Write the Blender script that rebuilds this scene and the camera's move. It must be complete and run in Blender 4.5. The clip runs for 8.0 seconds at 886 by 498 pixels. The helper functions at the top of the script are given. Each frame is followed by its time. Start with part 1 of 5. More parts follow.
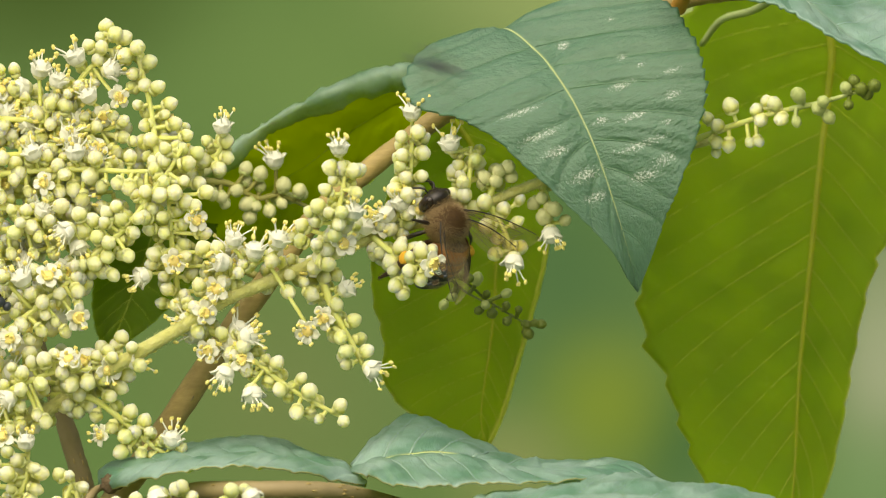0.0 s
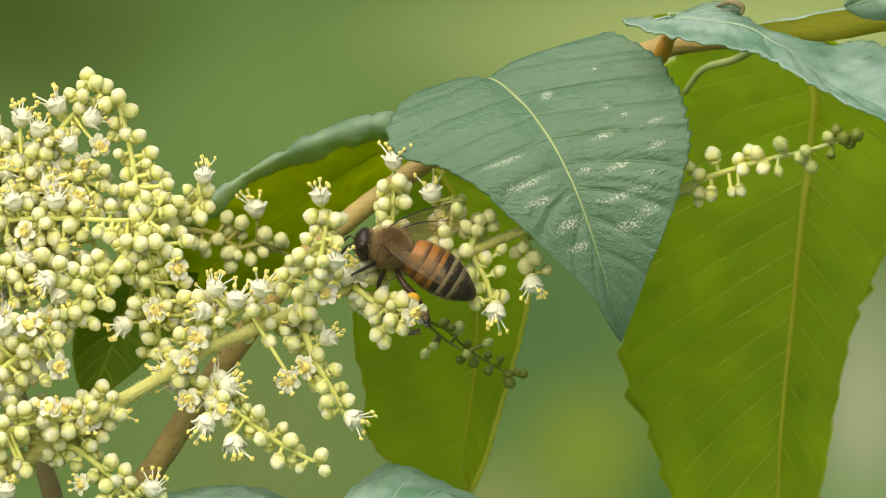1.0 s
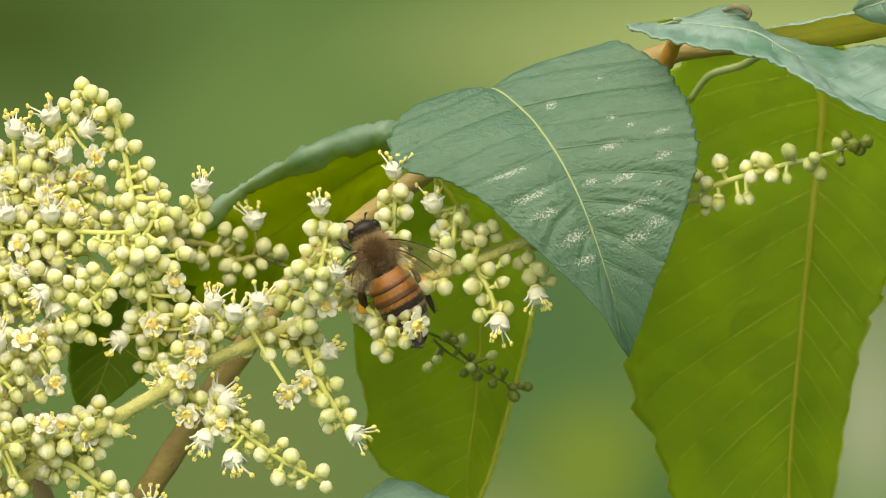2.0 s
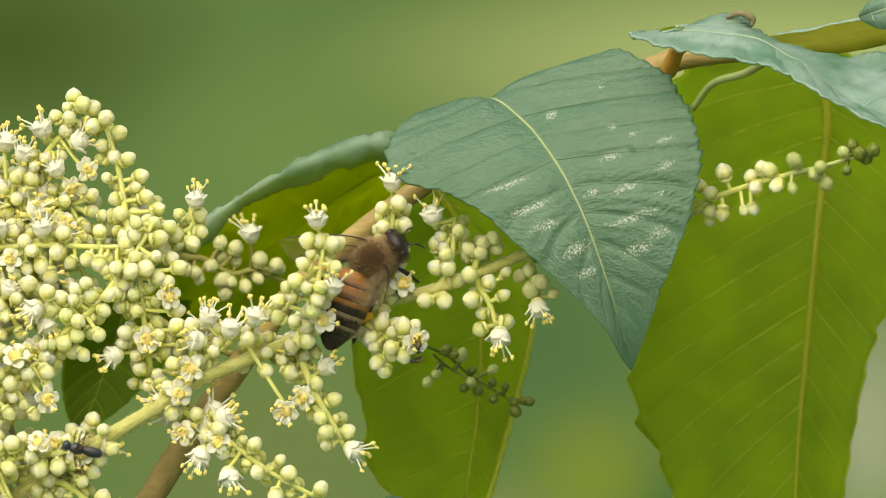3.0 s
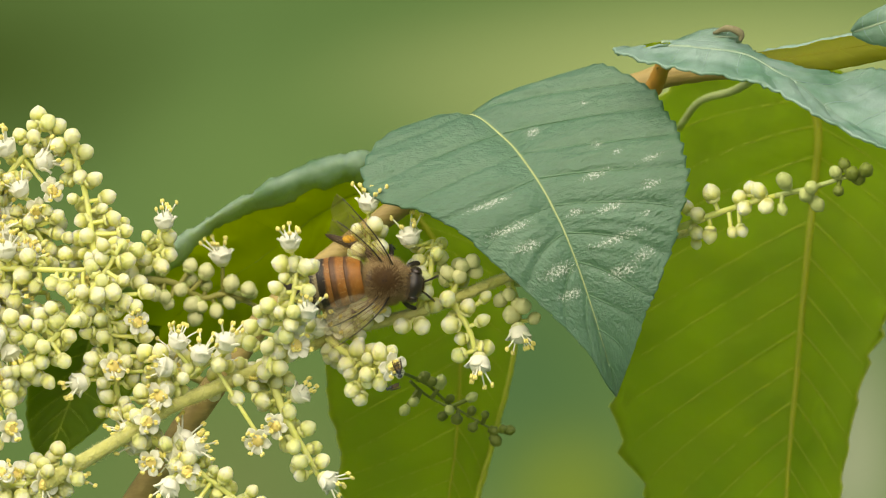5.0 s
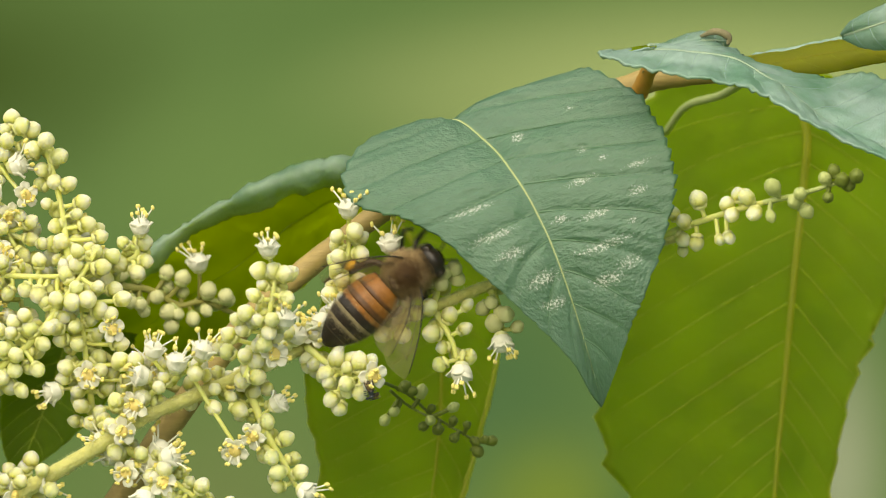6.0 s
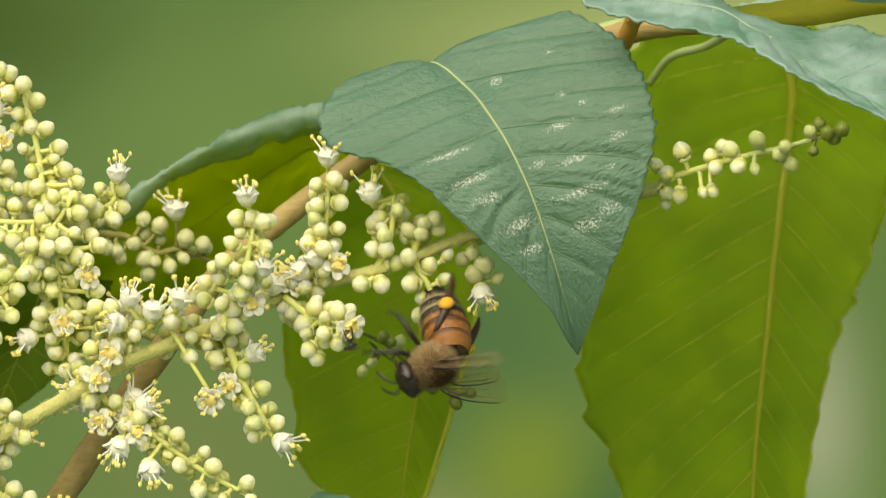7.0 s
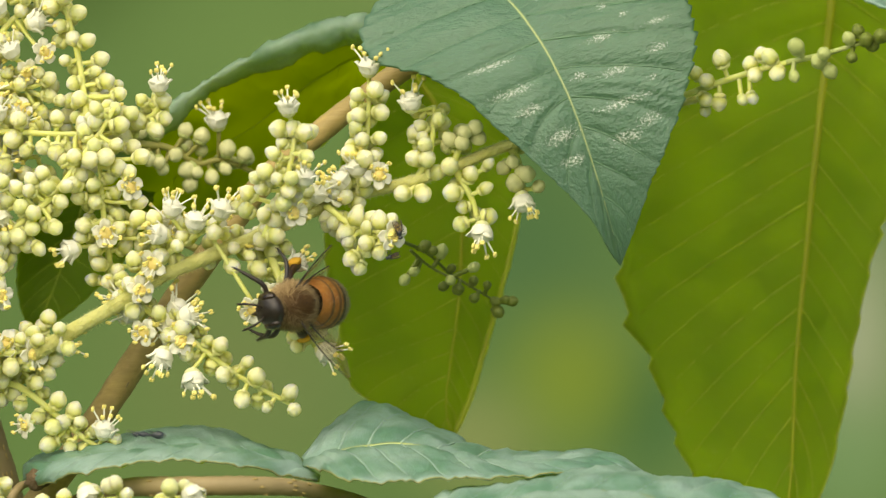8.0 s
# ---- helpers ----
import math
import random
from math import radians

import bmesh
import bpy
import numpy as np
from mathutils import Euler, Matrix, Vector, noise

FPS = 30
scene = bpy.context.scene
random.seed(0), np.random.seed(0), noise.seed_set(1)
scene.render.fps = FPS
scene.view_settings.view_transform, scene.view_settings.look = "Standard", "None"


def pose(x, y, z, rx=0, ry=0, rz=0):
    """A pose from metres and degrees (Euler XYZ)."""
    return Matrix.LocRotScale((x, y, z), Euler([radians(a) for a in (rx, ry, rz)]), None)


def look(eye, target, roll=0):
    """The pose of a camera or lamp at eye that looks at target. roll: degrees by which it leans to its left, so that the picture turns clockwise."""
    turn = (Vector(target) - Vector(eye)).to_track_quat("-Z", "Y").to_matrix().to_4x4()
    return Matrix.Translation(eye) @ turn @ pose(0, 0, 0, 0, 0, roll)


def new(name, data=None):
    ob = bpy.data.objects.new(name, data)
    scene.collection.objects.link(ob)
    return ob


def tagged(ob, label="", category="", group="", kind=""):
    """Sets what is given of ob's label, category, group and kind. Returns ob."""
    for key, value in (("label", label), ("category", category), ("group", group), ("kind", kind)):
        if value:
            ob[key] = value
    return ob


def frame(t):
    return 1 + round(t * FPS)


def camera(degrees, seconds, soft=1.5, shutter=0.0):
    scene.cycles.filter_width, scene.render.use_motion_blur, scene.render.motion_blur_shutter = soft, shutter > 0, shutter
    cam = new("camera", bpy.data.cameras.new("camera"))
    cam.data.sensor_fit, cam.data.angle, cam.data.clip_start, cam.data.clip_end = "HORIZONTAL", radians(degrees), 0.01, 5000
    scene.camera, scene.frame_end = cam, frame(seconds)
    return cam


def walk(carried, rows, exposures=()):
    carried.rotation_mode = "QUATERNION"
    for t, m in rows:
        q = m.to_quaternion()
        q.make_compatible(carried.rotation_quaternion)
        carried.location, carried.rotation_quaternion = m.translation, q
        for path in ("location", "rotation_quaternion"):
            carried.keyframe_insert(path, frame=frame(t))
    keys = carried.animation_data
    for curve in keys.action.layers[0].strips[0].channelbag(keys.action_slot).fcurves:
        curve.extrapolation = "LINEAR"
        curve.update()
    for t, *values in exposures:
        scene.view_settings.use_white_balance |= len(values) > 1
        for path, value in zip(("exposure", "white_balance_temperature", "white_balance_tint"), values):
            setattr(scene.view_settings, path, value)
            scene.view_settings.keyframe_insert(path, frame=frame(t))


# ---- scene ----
SHUT = 0.25
cam = camera(5.24, 8.0, 1.1, SHUT)

# The camera pans by hand and drifts a few centimetres nearer.
walk(cam, [
    (0, look((0, -0.90000, 0), (-0.00000, 0, -0.00000), 0.00)),
    (0.5, look((0, -0.89981, 0), (0.00126, 0, 0.00252), -0.06)),
    (1, look((0, -0.89821, 0), (0.00171, 0, 0.00457), 0.05)),
    (1.5, look((0, -0.88991, 0), (0.00160, 0, 0.00517), -0.08)),
    (3, look((0, -0.86513, 0), (0.00157, 0, 0.00672), -0.57)),
    (3.5, look((0, -0.85734, 0), (0.00189, 0, 0.00726), -0.62)),
    (4, look((0, -0.84978, 0), (0.00243, 0, 0.00769), -0.65)),
    (4.5, look((0, -0.84342, 0), (0.00314, 0, 0.00817), -0.60)),
    (6, look((0, -0.81940, 0), (0.00511, 0, 0.00929), -0.45)),
    (6.5, look((0, -0.81318, 0), (0.00578, 0, 0.00921), 0.09)),
    (7, look((0, -0.81049, 0), (0.00677, 0, 0.00508), 0.19)),
    (7.5, look((0, -0.81080, 0), (0.00664, 0, 0.00040), -0.46)),
    (8, look((0, -0.81380, 0), (0.00331, 0, -0.00257), -0.20)),
], exposures=[(0, -0.06, 7500, 5), (8, -0.06, 7500, 5)])

# ---- light: open sky above, hazy sun ----
world = bpy.data.worlds.new("hazy_sky")
scene.world = world
world.use_nodes = True
wt = world.node_tree
sky = wt.nodes.new("ShaderNodeTexSky")
sky.sky_type = "NISHITA"
sky.sun_disc = False
sky.sun_elevation = radians(48)
sky.sun_rotation = radians(200)
sky.air_density, sky.dust_density, sky.ozone_density = 1.0, 3.0, 1.0
wt.nodes["Background"].inputs["Strength"].default_value = 0.15
wt.links.new(sky.outputs[0], wt.nodes["Background"].inputs["Color"])

sun_data = bpy.data.lights.new("sun", "SUN")
sun_data.energy, sun_data.angle, sun_data.color = 3.5, radians(95), (1.0, 0.94, 0.80)
sun = new("sun", sun_data)
sun.matrix_world = look((-0.38, -0.92, 1.12), (0, 0, 0))

MM = 0.001
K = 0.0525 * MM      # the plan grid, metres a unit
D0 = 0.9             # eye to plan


def spot(u, v, d=0.0):
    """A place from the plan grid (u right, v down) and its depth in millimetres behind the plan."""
    f = 1 + d * MM / D0
    return Vector(((u - 784) * K * f, d * MM, (441 - v) * K * f))


# ---- materials ----
def material(name):
    m = bpy.data.materials.new(name)
    m.use_nodes = True
    t = m.node_tree
    return m, t, t.nodes["Principled BSDF"], t.nodes["Material Output"]


def node(t, kind, **sets):
    n = t.nodes.new(kind)
    for k, v in sets.items():
        n.inputs[k].default_value = v
    return n


def ramp(t, stops, fac):
    n = t.nodes.new("ShaderNodeValToRGB")
    e = n.color_ramp.elements
    while len(e) < len(stops):
        e.new(0.5)
    for el, (p, c) in zip(e, stops):
        el.position, el.color = p, (*c, 1)
    t.links.new(fac, n.inputs[0])
    return n.outputs[0]


def noise_tex(t, scale, detail=3.0, rough=0.55, vector=None, coord="Object"):
    n = node(t, "ShaderNodeTexNoise", Scale=scale, Detail=detail, Roughness=rough)
    if vector is None:
        vector = t.nodes.new("ShaderNodeTexCoord").outputs[coord]
    t.links.new(vector, n.inputs["Vector"])
    return n.outputs["Fac"]


def bump(t, bsdf, height, strength, distance):
    b = node(t, "ShaderNodeBump", Strength=strength, Distance=distance)
    t.links.new(height, b.inputs["Height"])
    t.links.new(b.outputs[0], bsdf.inputs["Normal"])
    return b.outputs[0]


def mixed(t, fac, a, b, mode="MIX"):
    n = t.nodes.new("ShaderNodeMix")
    n.data_type, n.blend_type = "RGBA", mode
    for sock, val in ((n.inputs[0], fac), (n.inputs[6], a), (n.inputs[7], b)):
        if isinstance(val, (int, float)):
            sock.default_value = val
        elif isinstance(val, tuple):
            sock.default_value = (*val, 1)
        else:
            t.links.new(val, sock)
    return n.outputs[2]


def scatter(t, out, bsdf, colour, share):
    """Mixes light that passes through a thin sheet into the surface."""
    tr = t.nodes.new("ShaderNodeBsdfTranslucent")
    if isinstance(colour, tuple):
        tr.inputs[0].default_value = (*colour, 1)
    else:
        t.links.new(colour, tr.inputs[0])
    mx = node(t, "ShaderNodeMixShader", Fac=share)
    t.links.new(bsdf.outputs[0], mx.inputs[1])
    t.links.new(tr.outputs[0], mx.inputs[2])
    t.links.new(mx.outputs[0], out.inputs[0])


def leaf_material(name, dark, light, thru, share, rough, specks=0.0, brown=0.0, spec=0.5, cells=170, bloom_sheen=False, relief=0.00022, stretch=0.42):
    m, t, b, out = material(name)
    big = noise_tex(t, 90, 4)
    fine = noise_tex(t, 1400, 3)
    # pale bluish mottle: waxy bloom, plus sky sheen put into the colour
    tone = ramp(t, [(0.36, (0, 0, 0)), (0.64, (1, 1, 1))], noise_tex(t, 210, 4)) if bloom_sheen else big
    col = mixed(t, tone, dark, light)
    col = mixed(t, 0.35, col, mixed(t, fine, (0.35, 0.35, 0.35), (1.35, 1.35, 1.3)), "MULTIPLY")
    if spec < 0.3:
        blot = noise_tex(t, 150, 3)
        col = mixed(t, ramp(t, [(0.42, (0, 0, 0)), (0.66, (0.35, 0.35, 0.35))], blot), col, tuple(c * k for c, k in zip(dark, (0.95, 1.25, 1.0))))
        pale = noise_tex(t, 700, 2)
        col = mixed(t, ramp(t, [(0.70, (0, 0, 0)), (0.76, (0.5, 0.5, 0.5))], pale), col, (0.36, 0.40, 0.08))
    if brown:
        spot_f = noise_tex(t, 260, 2)
        r = ramp(t, [(0.0, (0, 0, 0)), (0.70, (0, 0, 0)), (0.78, (brown, brown, brown))], spot_f)
        col = mixed(t, r, col, (0.30, 0.17, 0.03))
    if specks:
        at = t.nodes.new("ShaderNodeAttribute")
        at.attribute_name = "scars"
        grain = noise_tex(t, 5600, 4, 0.8)
        away = node(t, "ShaderNodeMath")
        away.operation = "ADD"
        t.links.new(at.outputs["Fac"], away.inputs[0])
        t.links.new(grain, away.inputs[1])
        f = ramp(t, [(0.0, (0, 0, 0)), (0.925, (0, 0, 0)), (1.0, (0.75, 0.75, 0.75))], away.outputs[0])
        col = mixed(t, f, col, (0.75, 0.78, 0.70))
    t.links.new(col, b.inputs["Base Color"])
    b.inputs["Roughness"].default_value = rough
    b.inputs["Specular IOR Level"].default_value = spec
    uvn = t.nodes.new("ShaderNodeUVMap")
    uvn.uv_map = "UVMap"
    lie = node(t, "ShaderNodeMapping")
    lie.inputs["Scale"].default_value = (cells, cells * stretch, 1)
    t.links.new(uvn.outputs[0], lie.inputs[0])
    crease = noise_tex(t, 1.0, 4.0, 0.6, lie.outputs[0])
    bump(t, b, mixed(t, 0.35, crease, fine), 0.8, relief)
    scatter(t, out, b, mixed(t, big, thru, tuple(c * 0.82 for c in thru)), share)
    return m


# light tone raised to carry the sky's reflection as well as the bloom
LEAF_TOP = leaf_material("leaf_upper_side", (0.130, 0.285, 0.205), (0.345, 0.495, 0.450), (0.62, 0.85, 0.08), 0.22, 0.42, spec=0.6, bloom_sheen=True)
LEAF_SPECK = leaf_material("leaf_upper_side_speckled", (0.044, 0.135, 0.070), (0.110, 0.222, 0.154), (0.50, 0.85, 0.08), 0.15, 0.42, specks=1.0, spec=0.78, cells=105, relief=0.00042, stretch=0.34)
LEAF_TEAL = leaf_material("leaf_upper_side_teal", (0.095, 0.215, 0.150), (0.320, 0.450, 0.400), (0.72, 0.92, 0.10), 0.42, 0.40, spec=0.7, bloom_sheen=True, brown=0.55, relief=0.0005, cells=60)
LEAF_UNDER = leaf_material("leaf_underside", (0.205, 0.246, 0.020), (0.265, 0.312, 0.030), (0.73, 0.88, 0.020), 0.72, 0.6, spec=0.2, cells=120)
LEAF_OLIVE = leaf_material("leaf_underside_mottled", (0.19, 0.22, 0.016), (0.28, 0.29, 0.026), (0.92, 0.95, 0.016), 0.72, 0.6, brown=0.35, spec=0.2, cells=120)
# darker copy of the underside: the cluster's shade is put into its colour
LEAF_SHADED = leaf_material("leaf_underside_painted_shade", (0.085, 0.125, 0.012), (0.12, 0.16, 0.016), (0.52, 0.68, 0.01), 0.6, 0.6, spec=0.2, cells=120)
LEAF_YELLOW = leaf_material("leaf_underside_yellowing", (0.21, 0.22, 0.02), (0.30, 0.27, 0.025), (0.82, 0.78, 0.02), 0.62, 0.55, brown=0.5)


def plain(name, colour, colour2, scale, rough=0.5, bump_d=0.0, sub=0.0, spec=0.5, vary=None, through_c=None, share=0.0):
    m, t, b, out = material(name)
    f = noise_tex(t, scale, 4)
    col = mixed(t, f, colour, colour2)
    if vary:
        info = t.nodes.new("ShaderNodeObjectInfo")
        col = mixed(t, ramp(t, vary, info.outputs["Random"]), col, (0.36, 0.44, 0.12))
    t.links.new(col, b.inputs["Base Color"])
    b.inputs["Roughness"].default_value = rough
    b.inputs["Specular IOR Level"].default_value = spec
    if sub:
        b.inputs["Subsurface Weight"].default_value = sub
        b.inputs["Subsurface Radius"].default_value = (1.0, 0.9, 0.4)
        b.inputs["Subsurface Scale"].default_value = 0.0004
    if bump_d:
        bump(t, b, noise_tex(t, scale * 3, 4), 0.6, bump_d)
    if share:
        scatter(t, out, b, through_c, share)
    return m


def bud_material():
    """Cream at the tip, green towards the cup, deepened to paint in highlight and shade; greener where the bud is
    younger.
    """
    m, t, b, out = material("cream_bud")
    f = noise_tex(t, 2.2, 3)
    col = mixed(t, f, (0.79, 0.77, 0.48), (0.83, 0.81, 0.60))
    sep = t.nodes.new("ShaderNodeSeparateXYZ")
    t.links.new(t.nodes.new("ShaderNodeTexCoord").outputs["Object"], sep.inputs[0])
    # besides the green base, this ramp paints a lit tip and shaded underside
    low = ramp(t, [(0.0, (0.95, 0.95, 0.95)), (0.34, (0.82, 0.82, 0.82)), (0.60, (0.34, 0.34, 0.34)), (0.82, (0, 0, 0))], node_add(t, sep.outputs[2]))
    col = mixed(t, low, col, (0.56, 0.58, 0.08))
    info = t.nodes.new("ShaderNodeObjectInfo")
    age = ramp(t, [(0.0, (0, 0, 0)), (0.45, (0.06, 0.06, 0.06)), (0.75, (0.16, 0.16, 0.16)), (1.0, (0.66, 0.66, 0.66))], info.outputs["Random"])
    col = mixed(t, age, col, (0.58, 0.65, 0.25))
    t.links.new(col, b.inputs["Base Color"])
    b.inputs["Roughness"].default_value = 0.40
    b.inputs["Specular IOR Level"].default_value = 0.35
    b.inputs["Subsurface Weight"].default_value = 1.0
    b.inputs["Subsurface Radius"].default_value = (1.0, 0.92, 0.36)
    b.inputs["Subsurface Scale"].default_value = 0.0016
    bump(t, b, noise_tex(t, 4.0, 4), 0.30, 0.07)
    return m


def node_add(t, value):
    n = t.nodes.new("ShaderNodeMath")
    n.operation = "MULTIPLY_ADD"
    t.links.new(value, n.inputs[0])
    n.inputs[1].default_value, n.inputs[2].default_value = 0.42, 0.5
    return n.outputs[0]


BUD = bud_material()
OLIVE_STALK = plain("olive_stalk", (0.26, 0.26, 0.06), (0.36, 0.34, 0.10), 700, 0.55, 0.00004)
BUD_GREEN = plain("green_bud", (0.09, 0.13, 0.015), (0.19, 0.235, 0.032), 900, 0.5, 0.00003)
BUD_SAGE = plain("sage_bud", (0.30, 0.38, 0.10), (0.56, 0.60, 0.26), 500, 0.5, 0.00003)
# cream buds with shade mixed into their colour, for sprays deeper in
BUD_SHADED = plain("shaded_cream_bud", (0.52, 0.53, 0.22), (0.74, 0.74, 0.44), 500, 0.5, 0.00003)
STALK = plain("green_stalk", (0.58, 0.62, 0.15), (0.74, 0.75, 0.30), 900, 0.6, 0.00013, sub=0.6)
PETAL = plain("white_petal", (0.83, 0.83, 0.68), (0.89, 0.89, 0.78), 600, 0.6, 0.0, spec=0.2, through_c=(0.98, 0.98, 0.92), share=0.15)
MAIN_STALK = plain("main_stalk", (0.44, 0.45, 0.12), (0.68, 0.66, 0.28), 900, 0.75, 0.0005, sub=0.4)
CALYX = plain("green_cup", (0.66, 0.68, 0.30), (0.78, 0.78, 0.45), 800, 0.5, sub=0.6)
ANTHER = plain("yellow_anther", (0.84, 0.70, 0.13), (0.90, 0.82, 0.34), 2000, 0.6, 0.00004)
DISC = plain("yellow_disc", (0.80, 0.58, 0.12), (0.88, 0.76, 0.32), 2000, 0.4, 0.00003)
def bark_material(name, dark, light):
    """Bark with streaks along the stem and small dark marks."""
    m, t, b, out = material(name)
    pos = t.nodes.new("ShaderNodeTexCoord").outputs["Object"]
    mp = node(t, "ShaderNodeMapping")
    mp.inputs["Rotation"].default_value = (0, radians(-48), 0)
    mp.inputs["Scale"].default_value = (0.16, 1, 1)
    t.links.new(pos, mp.inputs[0])
    streak = noise_tex(t, 2600, 4, 0.6, mp.outputs[0])
    blot = noise_tex(t, 300, 3)
    col = mixed(t, streak, dark, light)
    col = mixed(t, ramp(t, [(0.35, (0.35, 0.35, 0.35)), (0.6, (0, 0, 0))], blot), col, tuple(c * 0.6 for c in dark))
    t.links.new(col, b.inputs["Base Color"])
    b.inputs["Roughness"].default_value = 0.6
    bump(t, b, streak, 0.7, 0.00012)
    return m


BARK = bark_material("brown_bark", (0.270, 0.195, 0.064), (0.54, 0.405, 0.145))
BARK_PALE = plain("tan_bark", (0.20, 0.15, 0.065), (0.34, 0.27, 0.135), 350, 0.6, 0.0001)
MIDRIB = plain("pale_midrib", (0.30, 0.38, 0.14), (0.42, 0.48, 0.20), 400, 0.5, 0.0)
MIDRIB_SOFT = plain("leaf_midrib_soft", (0.22, 0.33, 0.22), (0.33, 0.41, 0.27), 500, 0.6, 0.00006)
MIDRIB_OLIVE = plain("olive_midrib", (0.27, 0.290, 0.028), (0.33, 0.340, 0.040), 400, 0.6, through_c=(0.88, 0.90, 0.025), share=0.6)
VEIN_TOP = plain("leaf_vein_upper", (0.085, 0.185, 0.085), (0.13, 0.25, 0.13), 400, 0.5)
VEIN_PALE = plain("leaf_vein_pale", (0.26, 0.40, 0.30), (0.36, 0.48, 0.38), 400, 0.5)
VEIN_UNDER = plain("leaf_vein_under", (0.30, 0.33, 0.045), (0.36, 0.385, 0.060), 400, 0.6, through_c=(0.86, 0.94, 0.03), share=0.6)

def hair_material(name, dark, light):
    """Fine hairs, each its own tone between dark and light."""
    m, t, b, out = material(name)
    geo = t.nodes.new("ShaderNodeNewGeometry")
    col = mixed(t, geo.outputs["Random Per Island"], dark, light)
    t.links.new(col, b.inputs["Base Color"])
    b.inputs["Roughness"].default_value = 0.6
    scatter(t, out, b, col, 0.35)
    return m


def ring_material(name, fore, hind, start, end, edge):
    """An abdomen ring: a fore band that gives way to a hind band with an uneven edge."""
    m, t, b, out = material(name)
    uv = t.nodes.new("ShaderNodeUVMap")
    uv.uv_map = "UVMap"
    sep = t.nodes.new("ShaderNodeSeparateXYZ")
    t.links.new(uv.outputs[0], sep.inputs[0])
    wob = node(t, "ShaderNodeMath")
    wob.operation = "MULTIPLY_ADD"
    t.links.new(noise_tex(t, 1800, 3), wob.inputs[0])
    wob.inputs[1].default_value = edge
    t.links.new(sep.outputs[0], wob.inputs[2])
    grain = ramp(t, [(0.3, (0, 0, 0)), (0.7, (1, 1, 1))], noise_tex(t, 1500, 5, 0.7))
    a = mixed(t, grain, tuple(c * 0.8 for c in fore), tuple(c * 1.55 for c in fore))
    z = mixed(t, grain, hind, tuple(c * 2.2 for c in hind))
    half = edge * 0.5
    col = mixed(t, ramp(t, [(start + half, (0, 0, 0)), (end + half, (1, 1, 1))], wob.outputs[0]), a, z)
    t.links.new(col, b.inputs["Base Color"])
    b.inputs["Roughness"].default_value = 0.42
    b.inputs["Specular IOR Level"].default_value = 0.4
    bump(t, b, grain, 0.5, 0.00004)
    return m


FUR_BROWN = plain("brown_fur", (0.085, 0.048, 0.020), (0.17, 0.10, 0.042), 900, 0.8)
FUR_TAN = hair_material("tan_fur", (0.21, 0.13, 0.045), (0.70, 0.53, 0.28))
FUR_BACK = hair_material("dark_back_fur", (0.050, 0.026, 0.008), (0.26, 0.14, 0.042))
FUR_FACE = hair_material("black_face_fur", (0.012, 0.009, 0.006), (0.07, 0.045, 0.02))
FUR_PALE = hair_material("pale_fur", (0.30, 0.24, 0.13), (0.58, 0.50, 0.33))
CHITIN = plain("black_chitin", (0.010, 0.008, 0.007), (0.03, 0.022, 0.018), 1500, 0.35, 0.00003)
LEG_BROWN = plain("brown_leg_chitin", (0.022, 0.011, 0.006), (0.065, 0.032, 0.014), 1500, 0.4, 0.00003)
BACK_PLATE = plain("brown_back_plate", (0.040, 0.021, 0.010), (0.09, 0.048, 0.022), 1500, 0.55, 0.00003)
BAND = plain("dark_band", (0.018, 0.012, 0.008), (0.06, 0.038, 0.02), 900, 0.45, 0.00004)
AMBER_C, DARK_C, BROWN_C, PALE_C = (0.25, 0.100, 0.019), (0.012, 0.008, 0.006), (0.060, 0.026, 0.010), (0.29, 0.235, 0.135)
RINGS = [ring_material("amber_ring", AMBER_C, BROWN_C, 0.66, 0.82, 0.12), ring_material("amber_ring_banded", AMBER_C, BROWN_C, 0.52, 0.68, 0.12),
         ring_material("amber_ring_broad_band", AMBER_C, DARK_C, 0.34, 0.52, 0.14), ring_material("black_ring_pale_fore", PALE_C, DARK_C, 0.26, 0.44, 0.16),
         ring_material("black_ring_pale_edge", PALE_C, DARK_C, 0.22, 0.40, 0.16), ring_material("black_end_ring", (0.10, 0.075, 0.045), DARK_C, 0.05, 0.16, 0.10)]
POLLEN = plain("pollen", (0.65, 0.33, 0.02), (0.75, 0.45, 0.05), 2500, 0.8, 0.0001)
FLY = plain("dark_fly", (0.010, 0.012, 0.016), (0.05, 0.06, 0.075), 1500, 0.3, 0.00003)
STRIPE = plain("yellow_stripe", (0.60, 0.50, 0.10), (0.70, 0.60, 0.18), 1500, 0.5)


WING_VEIN = plain("wing_vein", (0.09, 0.052, 0.02), (0.20, 0.125, 0.05), 900, 0.4)


def wing_material():
    m, t, b, out = material("clear_wing")
    b.inputs["Base Color"].default_value = (0.66, 0.56, 0.38, 1)
    b.inputs["Roughness"].default_value = 0.25
    bump(t, b, noise_tex(t, 900, 3), 0.6, 0.0001)
    tr = t.nodes.new("ShaderNodeBsdfTransparent")
    tr.inputs[0].default_value = (0.95, 0.93, 0.88, 1)
    f = noise_tex(t, 500, 2)
    fac = ramp(t, [(0.3, (0.02, 0.02, 0.02)), (0.7, (0.07, 0.07, 0.07))], f)
    mx = t.nodes.new("ShaderNodeMixShader")
    t.links.new(fac, mx.inputs[0])
    t.links.new(tr.outputs[0], mx.inputs[1])
    t.links.new(b.outputs[0], mx.inputs[2])
    t.links.new(mx.outputs[0], out.inputs[0])
    return m


WING = wing_material()


